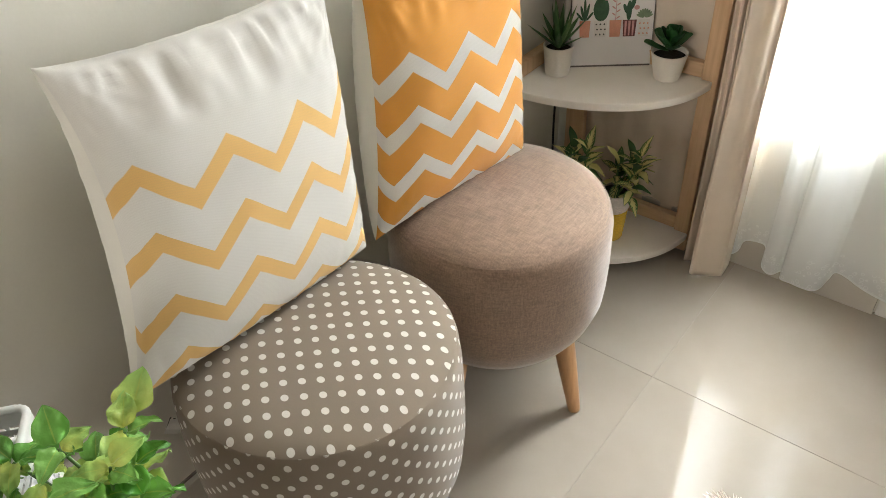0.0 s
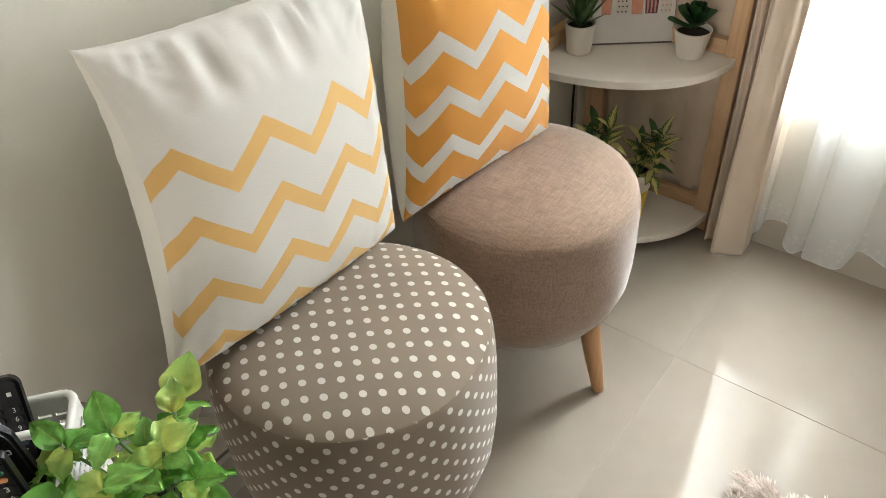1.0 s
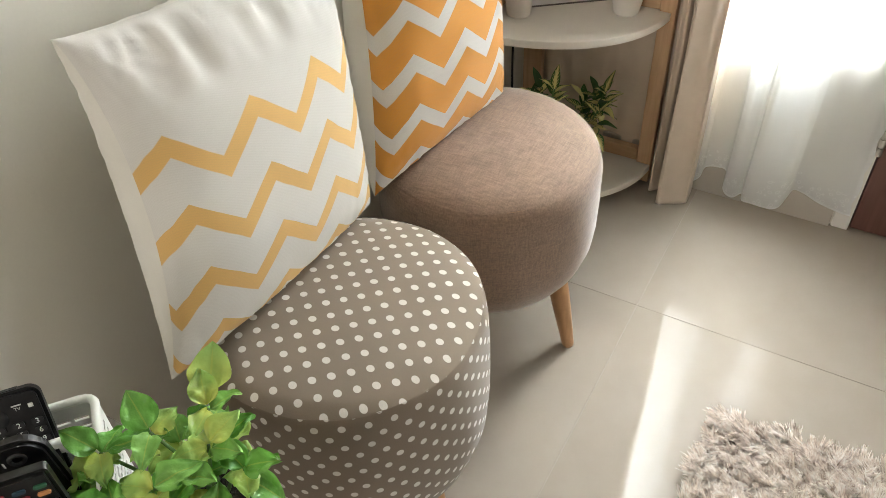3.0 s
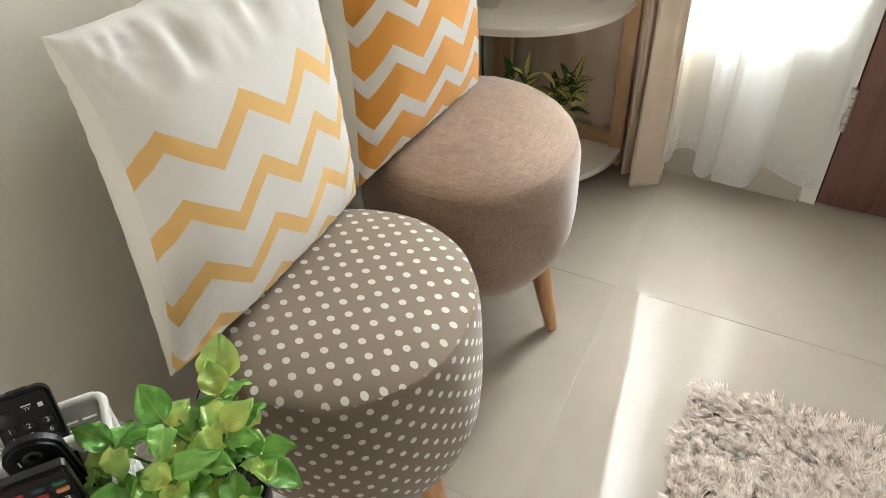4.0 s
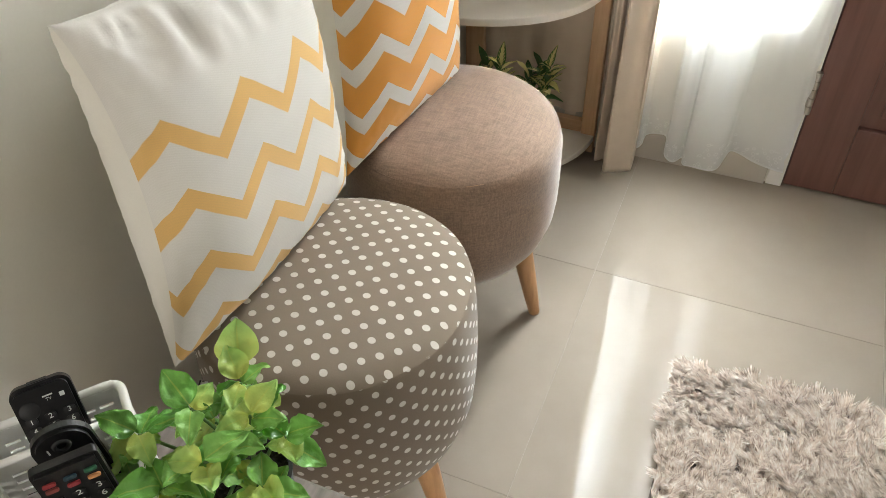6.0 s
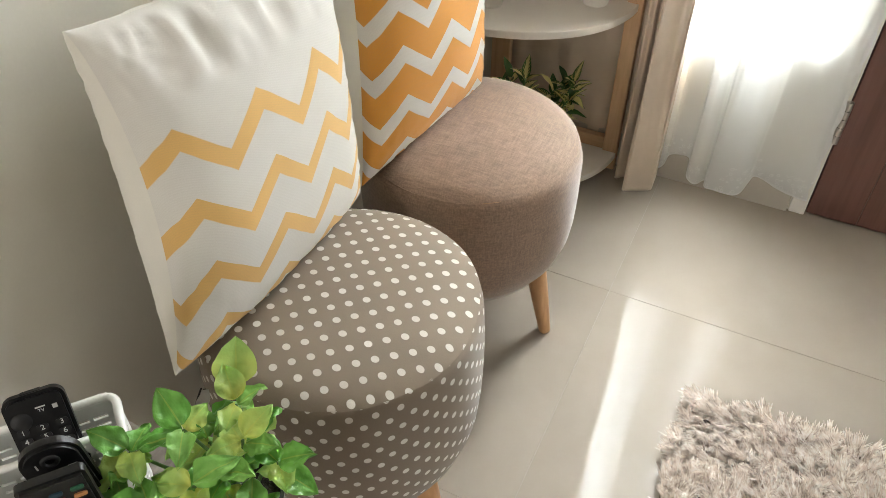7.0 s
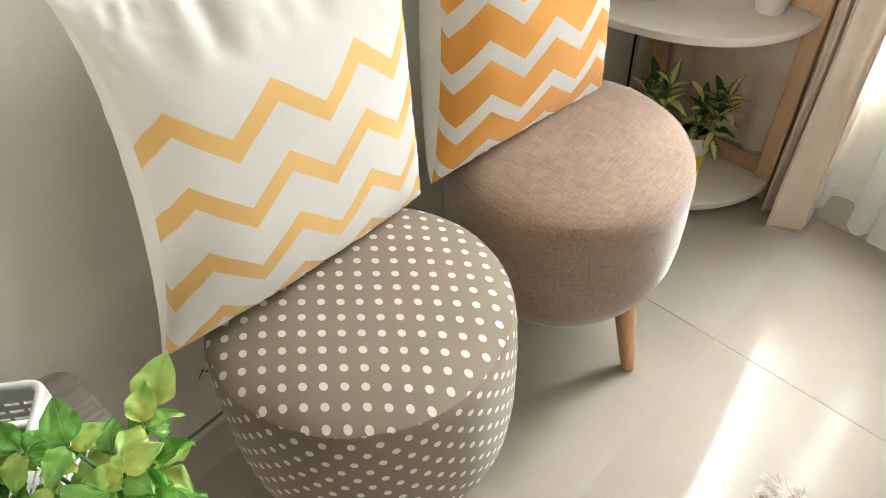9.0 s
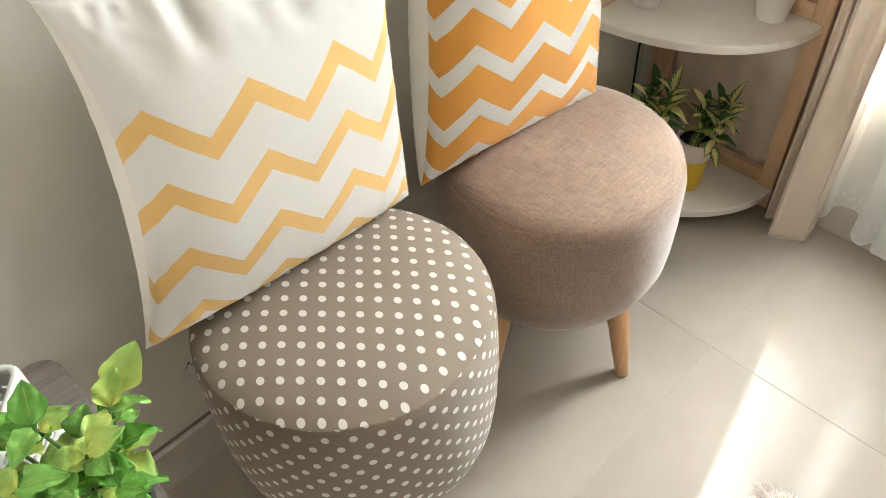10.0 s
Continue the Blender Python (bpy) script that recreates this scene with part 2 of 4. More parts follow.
M_WHITE = plain("white_plastic", (0.80, 0.79, 0.75), 0.35, 0.03, 15, 0.03)
M_POT = plain("white_ceramic", (0.78, 0.74, 0.68), 0.45, 0.04, 25, 0.08)
M_JAMB = plain("white_gloss_paint", (0.80, 0.78, 0.73), 0.35, 0.03, 9, 0.04)
M_METAL = plain("brushed_steel", (0.62, 0.6, 0.56), 0.3, 0.08, 40, 0.05, metal=1.0)
M_BLACK = plain("black_plastic", (0.006, 0.006, 0.0065), 0.4, 0.2, 30, 0.08)
M_KEY = plain("black_rubber_key", (0.012, 0.012, 0.013), 0.6, 0.2, 60, 0.08)
M_INK = plain("pale_print", (0.62, 0.62, 0.60), 0.6, 0.02, 30, 0)
M_RED = plain("red_key", (0.30, 0.035, 0.04), 0.5, 0.06, 30, 0)
M_AMBER = plain("orange_key", (0.58, 0.26, 0.10), 0.5, 0.06, 30, 0)
M_GREEN_KEY = plain("green_key", (0.03, 0.13, 0.07), 0.5, 0.06, 30, 0)
M_BLUE_KEY = plain("blue_key", (0.03, 0.07, 0.10), 0.5, 0.06, 30, 0)
M_TABLE = wood("grey_weathered_wood", (0.13, 0.105, 0.09), (0.30, 0.26, 0.23), (1, 0.06, 1), 85, 0.5)
M_SOIL = plain("dark_soil", (0.025, 0.02, 0.015), 0.95, 0.5, 90, 0.8, 0.004)
M_BROWN = linen("brown_slub_linen", (0.258, 0.166, 0.109))
M_DOT_TOP = dotted_cloth("dotted_cotton_top", (0.265, 0.200, 0.138), (0.80, 0.76, 0.68), 0.0054, ((0.0764, -0.0907), (0.01385, 0.0197), (0.02175, -0.0110)), False)
M_DOT_SIDE = dotted_cloth("dotted_cotton_side", (0.265, 0.200, 0.138), (0.80, 0.76, 0.68), 0.0052, ((0.0, 0.0), (0.0165, 0.0175), (0.0165, -0.0175)), True)
M_CHEV_W = chevron_cloth("white_zigzag_cotton", (0.83, 0.80, 0.745), (0.86, 0.52, 0.16), 0.1120, -0.0335, 0.090, 0.083, 0.0265, 0.048)
M_CHEV_O = chevron_cloth("orange_zigzag_cotton", (0.74, 0.305, 0.022), (0.81, 0.785, 0.74), 0.110, -0.004, 0.094, 0.083, 0.030, 0.046)
M_COVER = plain("cream_cotton_back", (0.78, 0.745, 0.67), 0.85, 0.04, 14, 0.3, 0.0006, sheen=0.15, fine=600)
M_VOILE = sheer_cloth()
M_BASIL = leaf_skin("glossy_green_leaf", (0.11, 0.34, 0.04), (0.34, 0.58, 0.15), 0.28, (0.66, 0.62, 0.12), single=True)
M_CROTON = leaf_skin("variegated_leaf", (0.05, 0.13, 0.035), (0.12, 0.23, 0.06), 0.4, (0.74, 0.68, 0.28), 1.5)
M_SUCC = leaf_skin("dark_green_leaf", (0.015, 0.07, 0.022), (0.04, 0.13, 0.04), 0.4, (0.06, 0.16, 0.05))
M_ALOE = leaf_skin("aloe_leaf", (0.05, 0.14, 0.04), (0.13, 0.24, 0.09), 0.45, (0.2, 0.3, 0.12))
M_STEM = plain("green_stem", (0.10, 0.20, 0.05), 0.5, 0.15, 60, 0.1)
M_YELLOW = plain("yellow_woven_straw", (0.70, 0.45, 0.04), 0.8, 0.25, 160, 0.7, 0.003, stretch=(1, 1, 3))
M_WOVEN = plain("white_woven_straw", (0.74, 0.66, 0.60), 0.8, 0.15, 160, 0.7, 0.003, stretch=(1, 1, 3))
M_VASE = plain("beige_stoneware", (0.42, 0.36, 0.28), 0.6, 0.1, 30, 0.1)
M_CANVAS = plain("white_canvas_print", (0.80, 0.76, 0.74), 0.8, 0.03, 20, 0.3, 0.0004, fine=700)
M_CANVAS_EDGE = plain("dark_canvas_edge", (0.14, 0.12, 0.11), 0.7, 0.1, 30, 0.1)
M_PEACH = plain("peach_paint", (0.72, 0.33, 0.22), 0.8, 0.12, 60, 0)
M_MAROON = plain("maroon_paint", (0.16, 0.06, 0.06), 0.8, 0.2, 60, 0)
M_PAPER = plain("white_paint_print", (0.74, 0.70, 0.66), 0.8, 0.05, 60, 0)
M_PAINT_GREEN = plain("dark_green_paint", (0.035, 0.09, 0.045), 0.8, 0.3, 90, 0)
M_PAINT_SAGE = plain("sage_green_paint", (0.2, 0.26, 0.16), 0.8, 0.25, 90, 0)
M_PAINT_PINK = plain("pink_paint", (0.62, 0.32, 0.30), 0.8, 0.2, 90, 0)
M_RUG_BASE = plain("rug_backing", (0.13, 0.10, 0.08), 0.95, 0.2, 60, 0.4)


def pile_cloth():
    m, nt, b = mat("taupe_shag_pile")
    geo = nt.nodes.new("ShaderNodeNewGeometry")
    patch = noise_tex(nt, coords(nt), 80, 2)
    f = mth(nt, "MULTIPLY_ADD", geo.outputs["Random Per Island"], 0.4, mth(nt, "MULTIPLY_ADD", patch, 1.3, -0.35))
    val(nt, b.inputs["Base Color"], ramp(nt, f, [(0.15, (0.36, 0.285, 0.23)), (0.45, (0.80, 0.67, 0.565)), (0.75, (0.97, 0.91, 0.84))]))
    b.inputs["Roughness"].default_value = 0.75
    b.inputs["Sheen Weight"].default_value = 0.3
    return m


def tile_stone():
    """Polished beige porcelain."""
    m, nt, b = mat("polished_beige_porcelain")
    v = coords(nt)
    info = nt.nodes.new("ShaderNodeObjectInfo")
    cloud, speck = noise_tex(nt, v, 5, 4), noise_tex(nt, v, 240, 2)
    col = ramp(nt, cloud, [(0.3, (0.345, 0.297, 0.245)), (0.7, (0.385, 0.335, 0.28))])
    col = mix(nt, mth(nt, "MULTIPLY", speck, 0.12), col, (0.27, 0.225, 0.18))
    col = mix(nt, mth(nt, "MULTIPLY", info.outputs["Random"], 0.1), col, (0.32, 0.275, 0.22))
    val(nt, b.inputs["Base Color"], col)
    smear = noise_tex(nt, coords(nt, scale=(1, 2.5, 1)), 7, 4)
    val(nt, b.inputs["Roughness"], mth(nt, "MULTIPLY_ADD", smear, 0.022, 0.003))
    b.inputs["IOR"].default_value = 1.25
    bump(nt, b, noise_tex(nt, v, 14, 2), 0.03, 0.002)
    return m


M_PILE, M_TILE = pile_cloth(), tile_stone()

M_GLASS, _nt, _b = mat("window_glass")
_b.inputs["Transmission Weight"].default_value, _b.inputs["Roughness"].default_value, _b.inputs["IOR"].default_value = 1.0, 0.0, 1.45


# ---- building helpers ----
def part(name, bm, material, parent=None, label="", smooth=False):
    """Links a bmesh as one mesh object, under a thing or under a part."""
    me = bpy.data.meshes.new(name)
    bm.normal_update()
    bm.to_mesh(me)
    bm.free()
    for m in (material if isinstance(material, (list, tuple)) else [material]):
        me.materials.append(m)
    if smooth:
        me.polygons.foreach_set("use_smooth", [True] * len(me.polygons))
    ob = new(name, me)
    if parent:
        ob.parent = parent
    if label:
        tagged(ob, label)
    return ob


def thing(name, m, label, category, group="", kind=""):
    ob = new(name)
    ob.empty_display_size = 0.05
    ob.matrix_world = m
    return tagged(ob, label, category, group, kind)


def box(x0, x1, y0, y1, z0, z1, bev=0.0, seg=2):
    bm = bmesh.new()
    bmesh.ops.create_cube(bm, size=1.0, matrix=Matrix.Translation(((x0 + x1) / 2, (y0 + y1) / 2, (z0 + z1) / 2)) @ Matrix.Diagonal((x1 - x0, y1 - y0, z1 - z0, 1)))
    if bev:
        bmesh.ops.bevel(bm, geom=bm.edges[:], offset=bev, segments=seg, profile=0.5, affect="EDGES", clamp_overlap=True)
    return bm


def lathe(profile, n=48, wobble=0.0, seed=0.0):
    """A turned body from (radius, height) pairs, open or closed at the axis."""
    bm = bmesh.new()
    rings = []
    for r, z in profile:
        if r < 1e-5:
            rings.append([bm.verts.new((0, 0, z))])
            continue
        ring = []
        for i in range(n):
            a = 2 * math.pi * i / n
            k = 1 + wobble * noise.noise((math.cos(a) * 2 + seed, math.sin(a) * 2, z * 14))
            ring.append(bm.verts.new((r * k * math.cos(a), r * k * math.sin(a), z)))
        rings.append(ring)
    for a, b in zip(rings, rings[1:]):
        for i in range(n):
            j = (i + 1) % n
            if len(a) == 1 and len(b) > 1:
                bm.faces.new((a[0], b[j], b[i]))
            elif len(b) == 1 and len(a) > 1:
                bm.faces.new((a[i], a[j], b[0]))
            elif len(a) > 1:
                bm.faces.new((a[i], a[j], b[j], b[i]))
    bmesh.ops.recalc_face_normals(bm, faces=bm.faces[:])
    return bm


def tube(points, radii, n=8):
    """A round rod along points."""
    bm = bmesh.new()
    rings = []
    for i, p in enumerate(points):
        p = Vector(p)
        d = (Vector(points[min(i + 1, len(points) - 1)]) - Vector(points[max(i - 1, 0)])).normalized()
        side = d.cross(Vector((0.3, 0.9, 0.2))).normalized()
        up = side.cross(d)
        r = radii[i] if isinstance(radii, (list, tuple)) else radii
        rings.append([bm.verts.new(p + r * (math.cos(2 * math.pi * k / n) * side + math.sin(2 * math.pi * k / n) * up)) for k in range(n)])
    for a, b in zip(rings, rings[1:]):
        for k in range(n):
            bm.faces.new((a[k], a[(k + 1) % n], b[(k + 1) % n], b[k]))
    bm.faces.new(rings[0])
    bm.faces.new(rings[-1])
    bmesh.ops.recalc_face_normals(bm, faces=bm.faces[:])
    return bm


def join(into, bm):
    me = bpy.data.meshes.new("tmp")
    bm.to_mesh(me)
    bm.free()
    into.from_mesh(me)
    bpy.data.meshes.remove(me)
    return into


def smoothed(points, n):
    """A smooth plan line through points (Catmull-Rom)."""
    pts = [Vector(p) for p in points]
    pts = [2 * pts[0] - pts[1]] + pts + [2 * pts[-1] - pts[-2]]
    out = []
    for i in range(1, len(pts) - 2):
        a, b, c, d = pts[i - 1:i + 3]
        for k in range(n):
            t = k / n
            out.append(0.5 * (2 * b + (c - a) * t + (2 * a - 5 * b + 4 * c - d) * t * t + (3 * b - a - 3 * c + d) * t ** 3))
    return out + [pts[-2]]


def leaf(bm, m, length, width, curl=0.3, fold=0.25, cols=5, rows=7, tip=1.0, wave=0.0, crinkle=0.0, spoon=False):
    """One leaf along local y, with its midrib folded and its end curling down; UV x across, y along."""
    uv = bm.loops.layers.uv.verify()
    grid = []
    for j in range(rows):
        t = j / (rows - 1)
        w = width * 0.5 * (math.sin(math.pi * min(1, t ** 0.75 * 0.97 + 0.03)) ** 0.8) * (1 - 0.15 * t * tip)
        if spoon:
            t = 1 - (1 - t) ** 1.5
            w = width * 0.5 * min(1.0, 0.40 + 0.9 * t) * math.sqrt(max(0.0, 1 - t ** 5))
        row = []
        for i in range(cols):
            s = 2 * i / (cols - 1) - 1
            z = fold * abs(s) * w - curl * length * t * t + wave * length * math.sin(9 * t + 2 * s) * abs(s)
            if crinkle:
                z += crinkle * length * noise.noise((s * 2.1 + m.translation.x * 90, t * 4.5, m.translation.y * 90 + m.translation.z * 40)) * (0.3 + abs(s))
            row.append((bm.verts.new(m @ Vector((s * w, length * (t - 0.12 * curl * t * t), z))), (0.5 + s / 2, t)))
        grid.append(row)
    for a, b in zip(grid, grid[1:]):
        for i in range(cols - 1):
            quad = (a[i], a[i + 1], b[i + 1], b[i])
            f = bm.faces.new([q[0] for q in quad])
            f.smooth = True
            for lp, q in zip(f.loops, quad):
                lp[uv].uv = q[1]


def solid(ob, thick, offset=0.0):
    md = ob.modifiers.new("thickness", "SOLIDIFY")
    md.thickness, md.offset = thick, offset
    return ob


# ---- the room ----
floor = tagged(part("floor", box(-0.15, EAST + 0.15, SOUTH - 0.15, WALL_Y + 0.6, -0.12, -0.0016), M_GROUT), "polished beige porcelain tile floor with thin grey joints", "floor", kind="structure")
tagged(part("wall_west", box(-0.15, 0, SOUTH - 0.15, WALL_Y + 0.15, -0.004, HIGH), M_WALL), "plain cream painted wall behind the stools", "wall", kind="structure")
tagged(part("wall_east", box(EAST, EAST + 0.15, SOUTH - 0.15, WALL_Y + 0.15, -0.004, HIGH), M_FAR), "unseen greige wall, darkened to cut bounced light", "wall", kind="structure")

wn = bmesh.new()
for x0, x1, z0, z1 in ((0.0, WIN[0], -0.004, HIGH), (WIN[0], WIN[1], -0.004, WIN[2]), (WIN[0], WIN[1], WIN[3], HIGH), (WIN[1], DOOR[0], -0.004, HIGH), (DOOR[0], DOOR[1], DOOR[2], HIGH), (DOOR[1], WIN_B[0], -0.004, HIGH), (WIN_B[0], WIN_B[1], -0.004, WIN_B[2]), (WIN_B[0], WIN_B[1], WIN_B[3], HIGH), (WIN_B[1], EAST, -0.004, HIGH)):
    join(wn, box(x0, x1, WALL_Y, WALL_Y + 0.15, z0, z1))
tagged(part("wall_north", wn, M_WALL), "cream painted wall with a window and a door", "wall", kind="structure")

ws = bmesh.new()
RX0, RX1, RZ0, RZ1 = 0.10, 0.80, 0.8, 2.1
for x0, x1, z0, z1 in ((0.0, RX0, -0.004, HIGH), (RX0, RX1, -0.004, RZ0), (RX0, RX1, RZ1, HIGH), (RX1, EAST, -0.004, HIGH)):
    join(ws, box(x0, x1, SOUTH - 0.15, SOUTH, z0, z1))
tagged(part("wall_south", ws, M_FAR), "unseen greige wall with an opening, darkened to cut bounced light", "wall", kind="structure")
tagged(part("ceiling", box(-0.15, EAST + 0.15, SOUTH - 0.15, WALL_Y + 0.15, HIGH, HIGH + 0.1), M_CEIL), "plain white ceiling", "ceiling", kind="structure")


def skirting(name, x0, x1, y0, y1, h):
    return tagged(part(name, box(x0, x1, y0, y1, -0.003, h, 0.002), M_SKIRT), "low beige tile skirting along the wall", "skirting", kind="structure")


skirting("baseboard", 0.0015, 0.014, SOUTH + 0.001, WALL_Y - 0.001, 0.098)
skirting("baseboard", 0.016, 0.836, WALL_Y - 0.012, WALL_Y - 0.0015, 0.098)
# dark strip that draws the shadowed gap between wall and skirting
tagged(part("trim", box(0.0, 0.004, SOUTH + 0.001, WALL_Y - 0.001, 0.0985, 0.1025), plain("shadow_gap", (0.16, 0.14, 0.12), 0.9)), "thin dark strip for the shadowed gap above the skirting", "trim", kind="structure")

# window with its frame and bars
win = thing("window_1", pose(0, 0, 0), "white framed window behind the sheer curtain", "window", kind="structure")
fy0, fy1 = WALL_Y + 0.05, WALL_Y + 0.09
wf = bmesh.new()
for b in ((WIN[0], 0.455, WIN[2], WIN[3]), (0.785, WIN[1], WIN[2], WIN[3]), (0.618, 0.742, WIN[2], WIN[3]), (0.455, 0.618, WIN[2], WIN[2] + 0.03), (0.742, 0.785, WIN[2], WIN[2] + 0.03), (0.455, 0.618, WIN[3] - 0.03, WIN[3]), (0.742, 0.785, WIN[3] - 0.03, WIN[3])):
    join(wf, box(b[0], b[1], fy0, fy1, b[2], b[3], 0.003))
part("window_frame", wf, M_JAMB, win)
part("window_sill", box(WIN[0] + 0.001, WIN[1] - 0.001, WALL_Y + 0.002, WALL_Y + 0.048, WIN[2] + 0.0005, WIN[2] + 0.012, 0.002), M_JAMB, win)
for x0, x1 in ((0.456, 0.617), (0.743, 0.784)):
    pane = part("pane", box(x0, x1, fy0 + 0.018, fy0 + 0.022, WIN[2] + 0.031, WIN[3] - 0.031), M_GLASS, win)
    pane.visible_shadow = False
    for k in range(6):
        z = WIN[2] + 0.165 + 0.21 * k
        part("grille_bar", box(x0, x1, fy1 - 0.012, fy1 - 0.004, z, z + 0.016, 0.002), M_JAMB, win)
part("grille_bar", box(0.556, 0.572, fy1 - 0.003, fy1 + 0.005, WIN[2] + 0.032, WIN[3] - 0.032, 0.002), M_JAMB, win)

win_b = thing("window_2", pose(0, 0, 0), "white framed window beyond the door", "window", kind="structure")
wf = bmesh.new()
for b in ((WIN_B[0], WIN_B[0] + 0.04, WIN_B[2], WIN_B[3]), (WIN_B[1] - 0.04, WIN_B[1], WIN_B[2], WIN_B[3]), (WIN_B[0] + 0.04, WIN_B[1] - 0.04, WIN_B[2], WIN_B[2] + 0.04), (WIN_B[0] + 0.04, WIN_B[1] - 0.04, WIN_B[3] - 0.04, WIN_B[3])):
    join(wf, box(b[0], b[1], fy0, fy1, b[2], b[3], 0.003))
part("window_frame", wf, M_JAMB, win_b)
pane = part("pane", box(WIN_B[0] + 0.041, WIN_B[1] - 0.041, fy0 + 0.018, fy0 + 0.022, WIN_B[2] + 0.041, WIN_B[3] - 0.041), M_GLASS, win_b)
pane.visible_shadow = False

# brown panel door with its white frame
door = thing("door_1", pose(0, 0, 0), "closed red-brown wooden panel door with steel hinge", "door", kind="structure")
DX0, DX1 = 0.880, 1.722
dy0, dy1 = WALL_Y - 0.005, WALL_Y + 0.035
leafm = bmesh.new()
st = 0.115
join(leafm, box(DX0, DX0 + st, dy0, dy1, 0.008, 2.045, 0.003))
join(leafm, box(DX1 - st, DX1, dy0, dy1, 0.008, 2.045, 0.003))
for z0, z1 in ((0.008, 0.20), (0.92, 1.06), (1.93, 2.045)):
    join(leafm, box(DX0 + st, DX1 - st, dy0 + 0.0005, dy1, z0, z1, 0.003))
part("door_leaf", leafm, M_DOOR, door)
for z0, z1 in ((0.20, 0.92), (1.06, 1.93)):
    p = bmesh.new()
    join(p, box(DX0 + st + 0.001, DX1 - st - 0.001, dy0 + 0.014, dy1 - 0.008, z0 + 0.001, z1 - 0.001))
    join(p, box(DX0 + st + 0.035, DX1 - st - 0.035, dy0 + 0.004, dy0 + 0.0135, z0 + 0.035, z1 - 0.035, 0.004, 2))
    part("door_panel", p, M_DOOR, door)
part("door_frame", join(box(DOOR[0], DX0 - 0.003, WALL_Y - 0.008, WALL_Y + 0.10, 0, 2.05, 0.002), join(box(DX1 + 0.003, DOOR[1], WALL_Y - 0.008, WALL_Y + 0.10, 0, 2.05, 0.002), box(DOOR[0], DOOR[1], WALL_Y - 0.008, WALL_Y + 0.10, 2.05, DOOR[2], 0.002))), M_JAMB, door, "white painted door frame")
for z in (0.275, 1.75):
    h = bmesh.new()
    join(h, box(DX0 - 0.034, DX0 - 0.006, WALL_Y - 0.0105, WALL_Y - 0.0085, z - 0.055, z + 0.055, 0.0008, 1))
    for k in range(5):
        z0 = z - 0.055 + 0.022 * k
        join(h, tube([(DX0 - 0.003, WALL_Y - 0.013, z0 + 0.001), (DX0 - 0.003, WALL_Y - 0.013, z0 + 0.021)], 0.0075, 12))
    part("hinge", h, M_METAL, door, "steel butt hinge")
part("outer_panel", box(DOOR[0] + 0.001, DOOR[1] - 0.001, WALL_Y + 0.105, WALL_Y + 0.145, 0, DOOR[2] - 0.001), M_DOOR, door)


# ---- curtains ----
def hanging(name, plan, z1, material, lean, drift, nz=26, thick=0.0018, scallop=0.0, ripple=0.0):
    """Cloth that hangs from a plan line of x, y and hem height; lean pulls the folds together higher up."""
    bm = bmesh.new()
    uv = bm.loops.layers.uv.verify()
    line = smoothed(plan, 8)
    rows = []
    for j in range(nz):
        f = (j / (nz - 1)) ** 1.4
        row = []
        for i, p in enumerate(line):
            z = p.z + (z1 - p.z) * f
            s = i / len(line) * 9
            k = 1 - lean * min(1.0, 1.6 * f)
            y = WALL_Y - 0.01 - (WALL_Y - 0.01 - p.y) * k
            x = p.x + drift * f + 0.006 * noise.noise((s, z * 2.2, 1.7)) * (1 + f)
            y += 0.006 * noise.noise((s * 1.3, z * 2.6, 4.1))
            y -= ripple * min(1.0, 2.2 * f) * (0.5 + 0.5 * math.sin(i * 0.42 + 1.3 * noise.noise((i * 0.05, z * 1.4, 9.0))))
            y = min(y, WALL_Y - 0.004)
            if x < 0.403:
                y = max(y, 0.4505)
            if scallop and i >= len(line) - 3:
                x += scallop * (i - len(line) + 4) / 3 * abs(math.sin(math.pi * z / 0.085))
            row.append(bm.verts.new((x, y, z + (1 - f) ** 12 * 0.004 * noise.noise((s * 0.7, 3.3, 0)))))
        rows.append(row)
    for a, b in zip(rows, rows[1:]):
        for i in range(len(a) - 1):
            f = bm.faces.new((a[i], a[i + 1], b[i + 1], b[i]))
            for lp, k in zip(f.loops, (i, i + 1, i + 1, i)):
                lp[uv].uv = (0.003 * k, lp.vert.co.z - line[k].z)
    ob = part(name, bm, material, smooth=True)
    if thick:
        solid(ob, thick)
    return ob


heavy = [(0.085, 0.460), (0.11, 0.4515), (0.14, 0.460), (0.175, 0.4515), (0.21, 0.460), (0.25, 0.4515), (0.285, 0.460), (0.325, 0.4515), (0.365, 0.460), (0.400, 0.4515), (0.408, 0.449),
         (0.413, 0.402), (0.419, 0.388), (0.431, 0.392), (0.438, 0.402), (0.441, 0.424), (0.445, 0.400), (0.449, 0.352), (0.452, 0.346), (0.458, 0.347), (0.478, 0.359), (0.498, 0.371), (0.508, 0.378), (0.512, 0.384), (0.513, 0.430)]
tagged(hanging("curtain", [(x, y, 0.006) for x, y in heavy], 2.15, M_CURTAIN, 0.25, -0.005, nz=40, ripple=0.010), "heavy beige cotton curtain gathered beside the window", "curtain")
